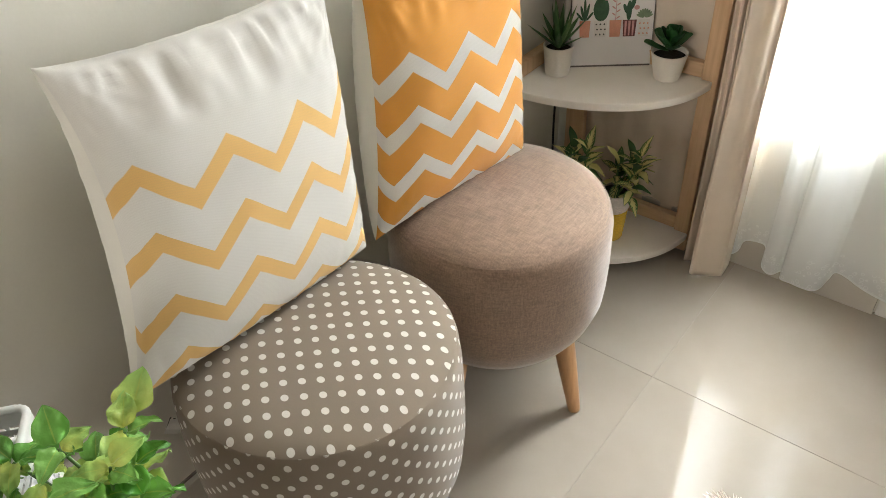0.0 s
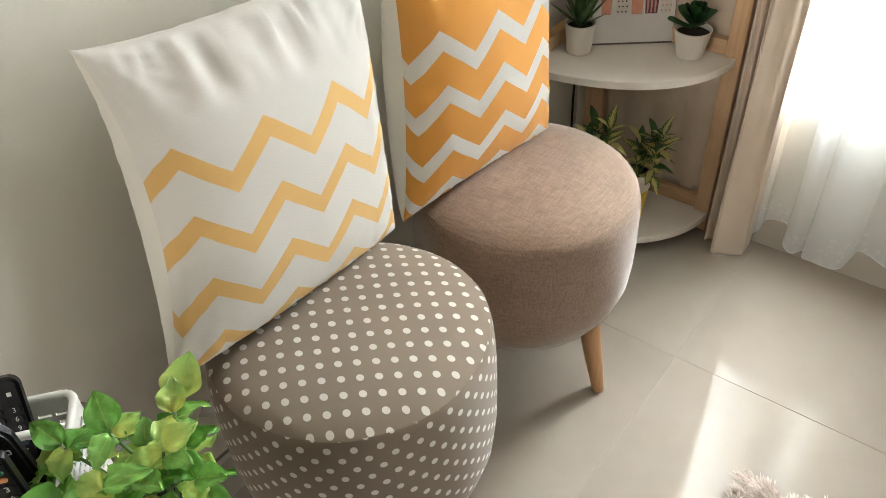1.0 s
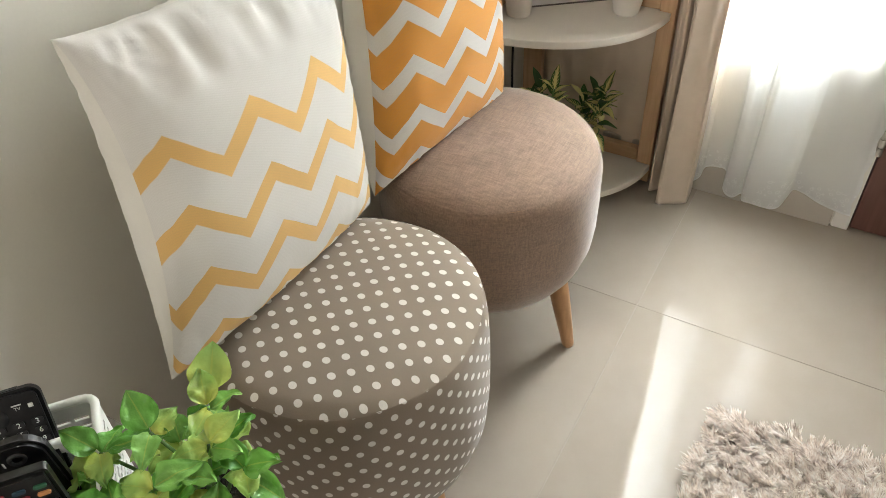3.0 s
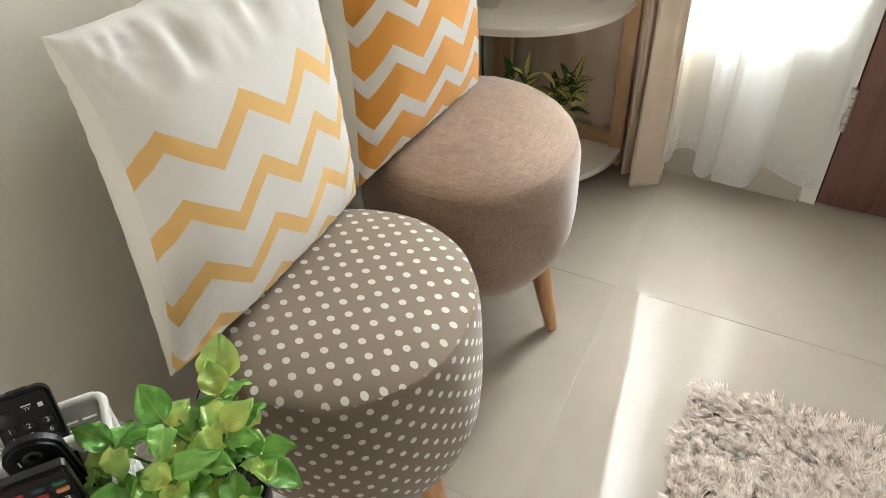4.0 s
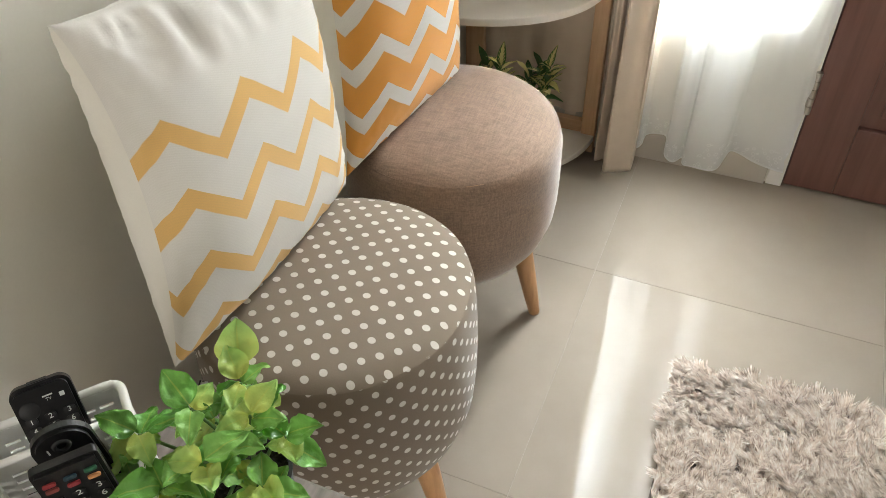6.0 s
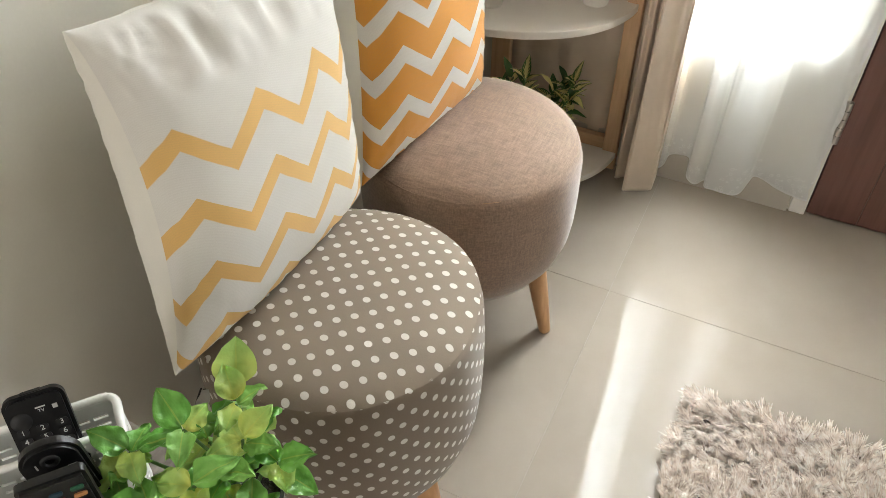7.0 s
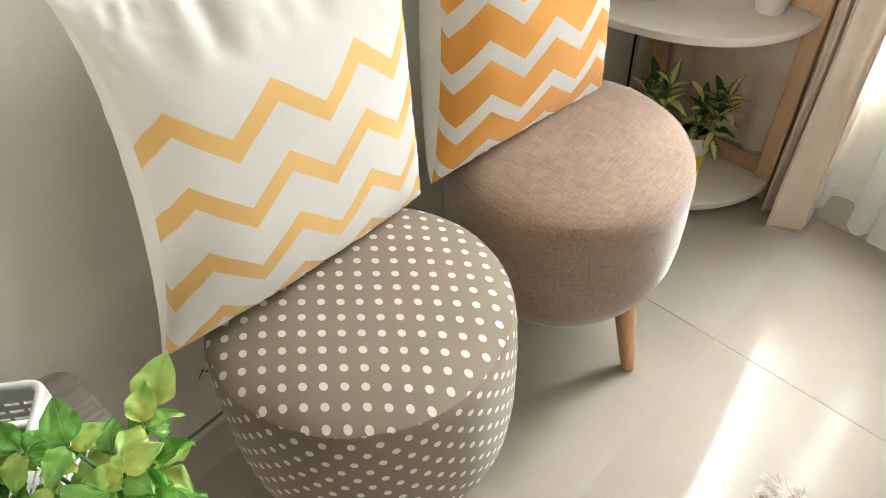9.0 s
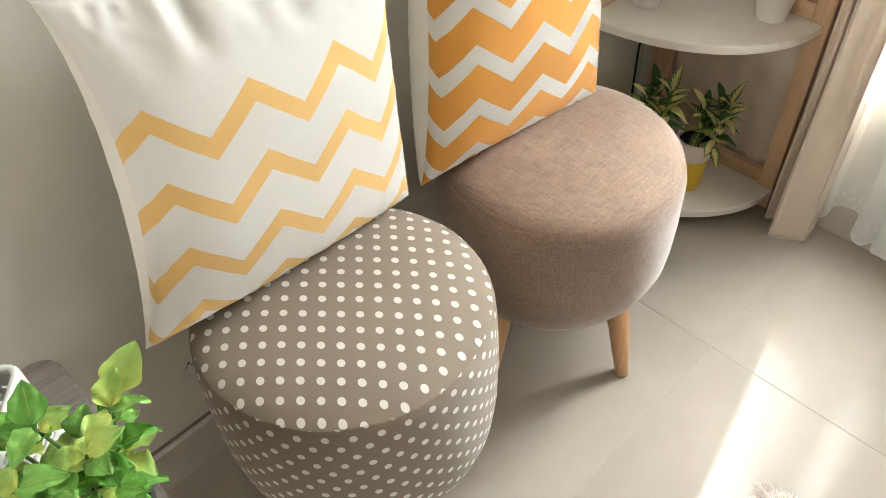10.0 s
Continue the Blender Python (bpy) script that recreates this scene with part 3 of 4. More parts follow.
# sheer curtain: plan with the height of its hem, lifted where a fold lies back at the wall
voile = [(0.500, 0.430, 0.035), (0.512, 0.441, 0.033), (0.521, 0.446, 0.045), (0.527, 0.447, 0.072), (0.555, 0.447, 0.084), (0.579, 0.446, 0.085), (0.583, 0.440, 0.060), (0.587, 0.431, 0.040), (0.600, 0.425, 0.028),
         (0.612, 0.424, 0.027), (0.622, 0.432, 0.034), (0.627, 0.437, 0.036), (0.631, 0.428, 0.029), (0.641, 0.418, 0.027), (0.660, 0.412, 0.030), (0.684, 0.411, 0.032), (0.705, 0.415, 0.034), (0.722, 0.425, 0.040),
         (0.732, 0.440, 0.060), (0.739, 0.446, 0.080), (0.760, 0.447, 0.075), (0.785, 0.447, 0.065), (0.810, 0.447, 0.058), (0.834, 0.446, 0.053), (0.852, 0.445, 0.050), (0.866, 0.444, 0.050)]
tagged(hanging("sheer_curtain", voile, 2.13, M_VOILE, 0.25, 0.0, nz=150, thick=0, scallop=0.006, ripple=0.006), "sheer white voile curtain with an embroidered hem", "sheer curtain")


# ---- corner shelf ----
SHELF_Z = 0.462
cs = thing("corner_shelf", pose(0, 0, 0), "white quarter-round corner shelf on pale pine frames", "shelf")
CX, CY = 0.016, 0.452


def quarter(r, z0, z1):
    bm = bmesh.new()
    n = 28
    ring = [(0, 0)] + [(r * math.cos(a) ** 0.92 if a < math.pi / 2 - 1e-6 else 0, -r * 0.775 * math.sin(a) ** 0.92) for a in [math.pi / 2 * k / n for k in range(n + 1)]]
    lo = [bm.verts.new((CX + x, CY + y, z0)) for x, y in ring]
    hi = [bm.verts.new((CX + x, CY + y, z1)) for x, y in ring]
    bm.faces.new(lo)
    bm.faces.new(hi)
    for i in range(len(ring)):
        j = (i + 1) % len(ring)
        bm.faces.new((lo[i], lo[j], hi[j], hi[i]))
    bmesh.ops.recalc_face_normals(bm, faces=bm.faces[:])
    bmesh.ops.bevel(bm, geom=[e for e in bm.edges if abs(e.verts[0].co.z - e.verts[1].co.z) < 1e-6], offset=0.0015, segments=1, affect="EDGES")
    return bm


part("shelf_board", quarter(0.375, SHELF_Z - 0.018, SHELF_Z), M_SHELF, cs)
part("shelf_board", quarter(0.385, 0.037, 0.055), M_SHELF, cs)
for x0, x1, y0, y1 in ((0.364, 0.401, 0.424, 0.448), (0.040, 0.090, 0.428, 0.448), (0.018, 0.046, 0.160, 0.195)):
    part("post", box(x0, x1, y0, y1, 0.0, 0.95, 0.003), M_PINE, cs)
for z0 in (0.0555, SHELF_Z + 0.0005):
    part("rail", box(0.0905, 0.3635, 0.428, 0.448, z0, z0 + 0.034, 0.002), M_PINE_X, cs)
    part("rail", box(0.019, 0.043, 0.1955, 0.4270, z0, z0 + 0.034, 0.002), M_PINE, cs)


# ---- stools ----
def stool(name, at, turn, seam_r, seam_z, waist, bottom_z, tops, sides, label, group, soft=0.0, sag=0.0, sag_turn=0.0):
    base = thing(name, pose(at[0], at[1], 0, 0, 0, turn), label, "stool", group)
    crown = 0.026 if soft else 0.019
    prof = [(0, seam_z + crown)]
    for k in range(1, 15):
        r = seam_r * k / 14
        f = k / 14
        prof.append((r, seam_z + crown * (1 - f ** (2.6 if soft else 4)) - (0.004 if k == 14 else 0)))
    if soft:
        # a rounded shoulder runs over the edge into the side
        prof = [(r * (1 - 0.03 * (r / seam_r) ** 6), z - 0.006 * (r / seam_r) ** 5) for r, z in prof]
    part("seat_top", lathe(prof, 72, 0.006, at[0]), tops, base, smooth=True)
    h = seam_z - bottom_z
    side = [(seam_r - 0.001, seam_z - 0.003)]
    if soft:
        side = [(seam_r * 0.97, seam_z - 0.0102), (seam_r * 0.99, seam_z - 0.0150), (seam_r * 1.003, seam_z - 0.0205)]
    for f, k in ((0.02, 1.012), (0.06, 1.026), (0.13, 1.036 if not soft else 1.03), (0.22, waist), (0.38, waist + 0.004), (0.54, waist - 0.002), (0.68, waist - 0.025), (0.80, waist - 0.085), (0.89, waist - 0.17), (0.96, waist - 0.30), (1.0, waist - 0.42)):
        if not soft or f > 0.08:
            side.append((seam_r * k, seam_z - h * f))
    side.append((0, bottom_z))
    part("seat_side", lathe(side, 72, 0.010, at[1]), sides, base, smooth=True)
    if sag:
        # pressed down where the cushion sits
        for ob in base.children:
            for v in ob.data.vertices:
                rr_ = math.hypot(v.co.x, v.co.y)
                f = max(0.0, math.cos(math.atan2(v.co.y, v.co.x) - radians(sag_turn))) * rr_ / seam_r
                v.co.z -= sag * f * max(0.0, min(1.0, (v.co.z - bottom_z) / h))
    for k in range(4):
        a = math.pi / 2 * k
        r0, r1, z0 = 0.143, 0.181, bottom_z + 0.025
        pts = [(math.cos(a) * (r0 + (r1 - r0) * f), math.sin(a) * (r0 + (r1 - r0) * f), z0 * (1 - f)) for f in (0, 0.25, 0.5, 0.75, 0.97, 1.0)]
        part("leg", tube(pts, [0.0205, 0.0195, 0.0175, 0.0150, 0.0125, 0.0115], 20), M_LEG, base, "tapered honey-coloured beech leg", smooth=True)
    return base


spot = stool("dotted_stool", (0.262, -0.643), -13, 0.195, 0.490, 1.045, 0.145, M_DOT_TOP, M_DOT_SIDE, "round taupe stool with white polka dots and wooden legs", "round stools", 0.0, 0.014, 141.5)
brown = stool("brown_stool", (0.2527, -0.180), 3, 0.197, 0.463, 1.03, 0.165, M_BROWN, M_BROWN, "round brown linen stool with tapered wooden legs", "round stools", 1.0)
# woven label sewn into the dotted stool's seam
tg = bmesh.new()
bmesh.ops.create_grid(tg, x_segments=4, y_segments=3, size=0.5, matrix=Matrix.Diagonal((0.030, 0.020, 1, 1)))
for vtx in tg.verts:
    vtx.co.z = 0.002 * math.sin(vtx.co.x * 160)
tag = solid(part("cloth_tag", tg, plain("grey_woven_tag", (0.55, 0.53, 0.50), 0.8), spot, "small grey cloth label"), 0.0006)
tag.matrix_local = pose(0, 0, 0, 0, 0, -106) @ pose(0.210, 0, 0.415, 0, 62, 0) @ pose(0, 0, 0, 90, 0, 0)
part("tag_print", join(box(-0.010, 0.010, -0.006, -0.002, 0.003, 0.0036), join(box(-0.012, 0.004, 0.001, 0.005, 0.003, 0.0036), box(-0.0145, 0.0145, 0.0075, 0.0095, 0.002, 0.0036))), M_BLACK, tag)


# ---- cushions ----
def cushion(name, m, w, h, front_t, back_t, front, back, label, seed, crease=0.0, n=84, pinch=0.05, skew=0.0, roll=0.0, pinch_l=0.1, pinch_b=0.1, pinch_t=0.1):
    base = thing(name, m, label, "cushion", "zigzag cushions")

    @functools.lru_cache(None)
    def wrap(a, span):
        """How much longer the cloth is than its plan, from the middle out to a."""
        steps = [(abs(a) * k / 60 * span * 0.46, front_t * max(0.0, 1 - (a * k / 60) ** 2) ** 0.42) for k in range(61)]
        return sum(math.dist(p, q) for p, q in zip(steps, steps[1:])) - steps[-1][0]

    def sheet(side):
        bm = bmesh.new()
        uv = bm.loops.layers.uv.verify()
        rows = []
        for j in range(n + 1):
            row = []
            for i in range(n + 1):
                # finer steps near the seam
                a, b = (math.sin(math.pi / 2 * (2 * k / n - 1)) for k in (i, j))
                x = a * w / 2 * (1 - (pinch if a > 0 else pinch_l) * (1 - b * b) ** 0.8 * abs(a)) + skew * b * (1 - a) / 2
                y = b * h / 2 * (1 - (pinch_t if b > 0 else pinch_b) * (1 - a * a) ** 0.8 * abs(b))
                f = max(0.0, (1 - a * a) * (1 - b * b))
                z = (front_t if side > 0 else back_t) * f ** 0.42
                pucker = (1 - f) ** 3 * min(1, f * 14)
                z += 0.004 * pucker * noise.noise((x * 60 + seed, y * 60, side))
                z += 0.006 * f * noise.noise((x * 9 + seed, y * 9, side * 2))
                if crease and b > 0.55:
                    z += crease * (b - 0.55) * f ** 0.4 * noise.noise((x * 42 + seed, y * 11 + x * 9, 0.5))
                # small gathers along the top seam and creases fanning out of its corners
                for cx in (-1, 1):
                    far = math.hypot(a - cx, b - 1)
                    fan = math.atan2(1 - b, 1 - cx * a) * 11
                    z += crease * 0.08 * max(0.0, 1 - far / 0.6) * min(1, f * 9) * noise.noise((fan, seed + cx * 5, far * 1.5))
                z += 0.0085 * max(0.0, b - 0.72) / 0.28 * min(1, f * 14) * noise.noise((x * 95 + seed * 3, y * 20, 2.5))
                if side < 0 and a < -0.4:
                    # the back cover rolls out past the seam
                    s = (a + 1) / 0.6
                    x -= roll * 2.2 * math.sqrt(max(0, s)) * (1 - s) * (1 - b * b) ** 0.35
                # the print follows the cloth round the edge
                row.append((bm.verts.new((x, y, side * z)), (x + math.copysign(wrap(a, w), a), y + math.copysign(wrap(b, h), b))))
            rows.append(row)
        for p, q in zip(rows, rows[1:]):
            for i in range(n):
                quad = (p[i], p[i + 1], q[i + 1], q[i])
                quad = quad if side > 0 else quad[::-1]
                for lp, q4 in zip(bm.faces.new([q4[0] for q4 in quad]).loops, quad):
                    lp[uv].uv = q4[1]
        return bm

    part("front_cover", sheet(1), front, base, smooth=True)
    part("back_cover", sheet(-1), back, base, "plain cream cotton back", smooth=True)
    return base


def frame_of(origin, along, up):
    u = Vector(along).normalized()
    n = u.cross(Vector(up)).normalized()
    v = n.cross(u)
    return Matrix(((u.x, v.x, n.x, origin[0]), (u.y, v.y, n.y, origin[1]), (u.z, v.z, n.z, origin[2]), (0, 0, 0, 1)))


cushion("white_cushion", frame_of((0.153, -0.638, 0.712), (0.012, 0.995, -0.072), (-0.13, 0.0, 1)), 0.410, 0.416, 0.070, 0.085, M_CHEV_W, M_COVER,
        "cream cotton cushion with yellow zigzag stripes, leaning on the wall", 1.0, 0.075, pinch=0.06, skew=0.012, roll=0.018, pinch_l=0.19, pinch_b=0.02, pinch_t=0.08)
cushion("orange_cushion", frame_of((0.165, -0.201, 0.672), (0.051, 0.365, -0.001), (-0.08, 0.0, 1)), 0.350, 0.43, 0.066, 0.080, M_CHEV_O, M_COVER,
        "orange cotton cushion with white zigzag stripes, leaning on the wall", 7.0, 0.06, pinch=0.10, skew=0.022, roll=0.026)


# ---- on the shelf ----
def small_pot(name, at, r_top, r_bot, h, label, group=""):
    base = thing(name, pose(*at), label, "potted plant", group)
    part("pot", lathe([(0, 0), (r_bot, 0), (r_bot + 0.001, 0.002), (r_top, h), (r_top - 0.003, h), (r_top - 0.004, h - 0.012), (0, h - 0.012)], 40), M_POT, base, smooth=False)
    part("soil", lathe([(0, h - 0.008), (r_top - 0.0045, h - 0.010)], 24, 0.05), M_SOIL, base)
    return base


aloe = small_pot("potted_aloe", (0.090, 0.284, SHELF_Z), 0.0330, 0.0260, 0.066, "small white pot with a spiky green aloe")
bm = bmesh.new()
rnd = random.Random(3)
for k in range(17):
    a = k * 2.4
    out = 12 + 3.2 * k
    m = pose(0, 0, 0.058, 0, 0, math.degrees(a)) @ pose(0, 0.004, 0, 90 - out, 0, 0)
    leaf(bm, m, 0.072 + 0.018 * rnd.random() + 0.022 * (k < 6), 0.0150, -0.12, 0.7, 4, 6)
part("leaves", bm, M_ALOE, aloe)

succ = small_pot("potted_succulent", (0.299, 0.392, SHELF_Z), 0.0390, 0.0270, 0.060, "small white pot with a dark green rosette succulent")
bm = bmesh.new()
for k in range(15):
    a = k * 2.4
    f = k / 14
    m = pose(0, 0, 0.060 + 0.028 * (1 - f), 0, 0, math.degrees(a)) @ pose(0, 0.003, 0, 72 - 62 * f, 0, 0)
    leaf(bm, m, 0.028 + 0.028 * f, 0.024 + 0.014 * f, -0.22, 0.4, 7, 11, spoon=True)
part("leaves", bm, M_SUCC, succ)

# leaning canvas with painted cactus pots
pic = thing("canvas_picture", frame_of((0.1725, 0.3725, SHELF_Z), (0.140, 0.105, 0), (-0.10, 0.13, 1)) @ pose(0, 0, 0), "white canvas print of potted cacti leaning on the shelf", "picture")
PW, PH = 0.178, 0.25
part("canvas", box(-PW / 2, PW / 2, 0.0, PH, -0.016, 0.0, 0.0015), M_CANVAS, pic)
part("canvas_edge", box(-PW / 2 - 0.0015, PW / 2 + 0.0015, 0.0003, PH + 0.001, -0.0165, -0.0035), M_CANVAS_EDGE, pic)

part("canvas_edge", box(-PW / 2 + 0.001, PW / 2 - 0.001, 0.0004, 0.0040, 0.0002, 0.0008), M_CANVAS_EDGE, pic)


def blot(outline, material, z):
    bm = bmesh.new()
    f = bm.faces.new([bm.verts.new((x, y, z)) for x, y in outline])
    g = bmesh.ops.extrude_face_region(bm, geom=[f])
    for v in g["geom"]:
        if isinstance(v, bmesh.types.BMVert):
            v.co.z += 0.0003
    bmesh.ops.recalc_face_normals(bm, faces=bm.faces[:])
    return part("painted_shape", bm, material, pic)


def oval(cx, cy, rx, ry, turn=0, n=16):
    c, s = math.cos(radians(turn)), math.sin(radians(turn))
    return [(cx + rx * math.cos(t) * c - ry * math.sin(t) * s, cy + rx * math.cos(t) * s + ry * math.sin(t) * c) for t in [2 * math.pi * k / n for k in range(n)]]


pots = ((-0.060, M_PEACH, 0.024), (-0.026, M_PAPER, 0.028), (0.006, M_PEACH, 0.026), (0.037, M_MAROON, 0.030), (0.068, M_PAPER, 0.024))
for i, (x, m, w) in enumerate(pots):
    blot([(x - w / 2 * 0.85, 0.066), (x + w / 2 * 0.85, 0.066), (x + w / 2, 0.102), (x - w / 2, 0.102)], m, 0.0002)
    if m is M_PAPER:
        for k in range(9):
            blot(oval(x - 0.009 + 0.0085 * (k % 3) + 0.002 * (k // 3 % 2), 0.072 + 0.011 * (k // 3), 0.0016, 0.0022, 20 * k, 8), M_BLACK if i == 1 else M_PEACH, 0.0006)
    if m is M_MAROON:
        for k in range(3):
            blot([(x - 0.010 + 0.008 * k, 0.068), (x - 0.007 + 0.008 * k, 0.068), (x - 0.006 + 0.008 * k, 0.100), (x - 0.011 + 0.008 * k, 0.100)], M_PAINT_PINK, 0.0006)
blot(oval(-0.026, 0.126, 0.017, 0.026), M_PAINT_GREEN, 0.0002)
blot(oval(-0.016, 0.149, 0.006, 0.005), M_PAINT_PINK, 0.0006)
for dx, dy, rx, ry, t in ((-0.066, 0.118, 0.003, 0.018, 15), (-0.056, 0.120, 0.003, 0.020, -12), (-0.061, 0.128, 0.003, 0.022, 2), (-0.072, 0.112, 0.0025, 0.012, 40), (-0.050, 0.112, 0.0025, 0.012, -38)):
    blot(oval(dx, dy, rx, ry, t, 10), M_PAINT_GREEN, 0.0002 + 0.0001 * abs(t) / 10)
for k in range(7):
    blot(oval(0.006 + 0.005 * (-1) ** k, 0.108 + 0.007 * k, 0.005, 0.0015, 35 * (-1) ** k, 8), M_PAINT_PINK, 0.0002)
blot([(0.0052, 0.102), (0.0066, 0.102), (0.0066, 0.152), (0.0052, 0.152)], M_PAINT_PINK, 0.0007)
for dx, dy, rx, ry, t in ((0.034, 0.122, 0.006, 0.021, 0), (0.042, 0.138, 0.0045, 0.014, -14), (0.026, 0.126, 0.004, 0.011, 22)):
    blot(oval(dx, dy, rx, ry, t), M_PAINT_GREEN, 0.0002 + 0.0002 * abs(t) / 10)
blot(oval(0.050, 0.128, 0.006, 0.005), M_PAINT_PINK, 0.0006)
for k in range(9):
    a = radians(20 + 17.5 * k)
    blot(oval(0.068 + 0.010 * math.cos(a), 0.106 + 0.011 * math.sin(a), 0.009, 0.0030, math.degrees(a), 10), M_PAINT_SAGE, 0.0002 + 0.0001 * k)

# cable down the wall behind the shelf
cable = tube([(0.030, 0.392, 0.0), (0.030, 0.390, 0.12), (0.027, 0.392, 0.26), (0.030, 0.390, 0.43)], 0.0028, 8)
tagged(part("cable", cable, M_BLACK, smooth=True), "thin black cable hanging down the wall", "cable")


def croton(name, at, pot_h, r, seed, crown_z, label, woven):
    base = thing(name, pose(*at), label, "potted plant", "plants on the lower shelf")
    if woven:
        def straw(z0, z1, mt, nm, lab):
            prof = []
            steps = int((z1 - z0) / 0.006)
            for k in range(steps + 1):
                z = z0 + (z1 - z0) * k / steps
                prof.append((r * (0.72 + 0.28 * z / pot_h) + (0.0022 if k % 2 else 0), z))
            ob = part(nm, lathe(([(0, z0)] if z0 == 0 else []) + prof, 44, 0.02, seed), mt, base, lab, smooth=True)
            if z0 > 0:
                solid(ob, 0.003)
        straw(0, pot_h * 0.64, M_YELLOW, "basket_body", "bright yellow woven straw")
        straw(pot_h * 0.641, pot_h, M_WOVEN, "basket_rim", "off-white woven straw")
    else:
        part("pot", lathe([(0, 0), (r * 0.7, 0), (r, pot_h), (r - 0.004, pot_h), (r - 0.006, pot_h - 0.014), (0, pot_h - 0.014)], 36), M_VASE, base, smooth=False)
    part("soil", lathe([(0, pot_h - 0.012), (r * 0.93, pot_h - 0.013)], 24, 0.05), M_SOIL, base)
    rr = random.Random(seed)
    bm, stems = bmesh.new(), bmesh.new()
    for s in range(4):
        a = s * 1.7 + rr.random()
        top = Vector((0.024 * math.cos(a) + (0.021 if woven else 0), 0.024 * math.sin(a) + (0.016 if woven else 0), crown_z - 0.012 * s))
        join(stems, tube([(0.006 * math.cos(a), 0.006 * math.sin(a), pot_h - 0.02), top * 0.5 + Vector((0, 0, pot_h * 0.4)), top], 0.0022, 6))
        for k in range(12):
            b = k * 2.4 + s
            tilt = 62 - 8.0 * k + 8 * rr.random()
            m = Matrix.Translation(top + Vector((0, 0, -0.0055 * k))) @ pose(0, 0, 0, 0, 0, math.degrees(b)) @ pose(0, 0, 0, tilt, 0, rr.uniform(-15, 15))
            leaf(bm, m, rr.uniform(0.042, 0.058), rr.uniform(0.019, 0.025), 0.3, 0.3, wave=0.03)
    part("stems", stems, M_STEM, base, smooth=True)
    part("leaves", bm, M_CROTON, base)
    return base


croton("potted_croton", (0.172, 0.255, 0.055), 0.125, 0.042, 5, 0.250, "variegated green and yellow plant in a beige pot", False)
croton("potted_croton", (0.246, 0.316, 0.055), 0.135, 0.038, 9, 0.225, "variegated green and yellow plant in a yellow woven basket", True)
vz = thing("round_vase", pose(0.150, 0.352, 0.055), "round beige stoneware vase in the shelf's corner", "vase")
part("vase_body", lathe([(0, 0), (0.030, 0), (0.040, 0.02), (0.045, 0.06), (0.043, 0.10), (0.034, 0.128), (0.018, 0.142), (0, 0.146)], 40), M_VASE, vz, smooth=True)


# ---- side table with remote controls and plant ----
TABLE_Z = 0.548
tb = thing("side_table", pose(0, 0, 0), "grey weathered wooden side table with rounded corner", "table")


def rounded_plan(x0, x1, y0, y1, r, z0, z1, n=8, bev=0.004):
    bm = bmesh.new()
    ring = []
    for cx, cy, a0 in ((x1 - r, y1 - r, 0), (x0 + r, y1 - r, 90), (x0 + r, y0 + r, 180), (x1 - r, y0 + r, 270)):
        for k in range(n + 1):
            a = radians(a0 + 90 * k / n)
            ring.append((cx + r * math.cos(a), cy + r * math.sin(a)))
    lo, hi = ([bm.verts.new((x, y, z)) for x, y in ring] for z in (z0, z1))
    bm.faces.new(lo)
    bm.faces.new(hi)
    for i in range(len(ring)):
        j = (i + 1) % len(ring)
        bm.faces.new((lo[i], lo[j], hi[j], hi[i]))
    bmesh.ops.recalc_face_normals(bm, faces=bm.faces[:])
    if bev:
        bmesh.ops.bevel(bm, geom=[e for e in bm.edges if abs(e.verts[0].co.z - e.verts[1].co.z) < 1e-6], offset=bev, segments=2, affect="EDGES")
    return bm


part("tabletop", rounded_plan(0.118, 0.60, -1.42, -0.952, 0.03, TABLE_Z - 0.022, TABLE_Z), M_TABLE, tb)
for x, y in ((0.150, -0.99), (0.565, -0.99), (0.150, -1.385), (0.565, -1.385)):
    part("leg", box(x - 0.018, x + 0.018, y - 0.018, y + 0.018, 0, TABLE_Z - 0.0222, 0.002), M_TABLE, tb)

# white slotted basket: w runs along its width, n towards the room
bw, bn = Vector((0.63, 0.776, 0)), Vector((0.776, -0.63, 0))


def at_basket(w, n, z):
    p = bw * w + bn * n
    return (p.x, p.y, z)


BW0, BW1, BN0, BN1, BH = -0.730, -0.610, 0.822, 0.965, 0.134
bk = thing("slotted_basket", frame_of(at_basket((BW0 + BW1) / 2, (BN0 + BN1) / 2, TABLE_Z), bn, Vector((0.63, 0.776, 0))), "white slotted plastic basket holding remote controls", "basket")


def slotted(length, height, nx, nz):
    """An upright panel in local x, z with rows of slots through it."""
    bm = bmesh.new()
    xs, zs = [0.0], [0.0]
    mx, mz = 0.010, 0.014
    px, pz = (length - 2 * mx) / nx, (height - 2 * mz) / nz
    for k in range(nx):
        xs += [mx + k * px + 0.12 * px, mx + (k + 1) * px - 0.12 * px]
    for k in range(nz):
        zs += [mz + k * pz + 0.32 * pz, mz + (k + 1) * pz - 0.32 * pz]
    xs.append(length)
    zs.append(height)
    vs = [[bm.verts.new((x - length / 2, 0, z)) for x in xs] for z in zs]
    for j in range(len(zs) - 1):
        for i in range(len(xs) - 1):
            if j % 2 == 1 and i % 2 == 1:
                continue
            bm.faces.new((vs[j][i], vs[j][i + 1], vs[j + 1][i + 1], vs[j + 1][i]))
    return bm


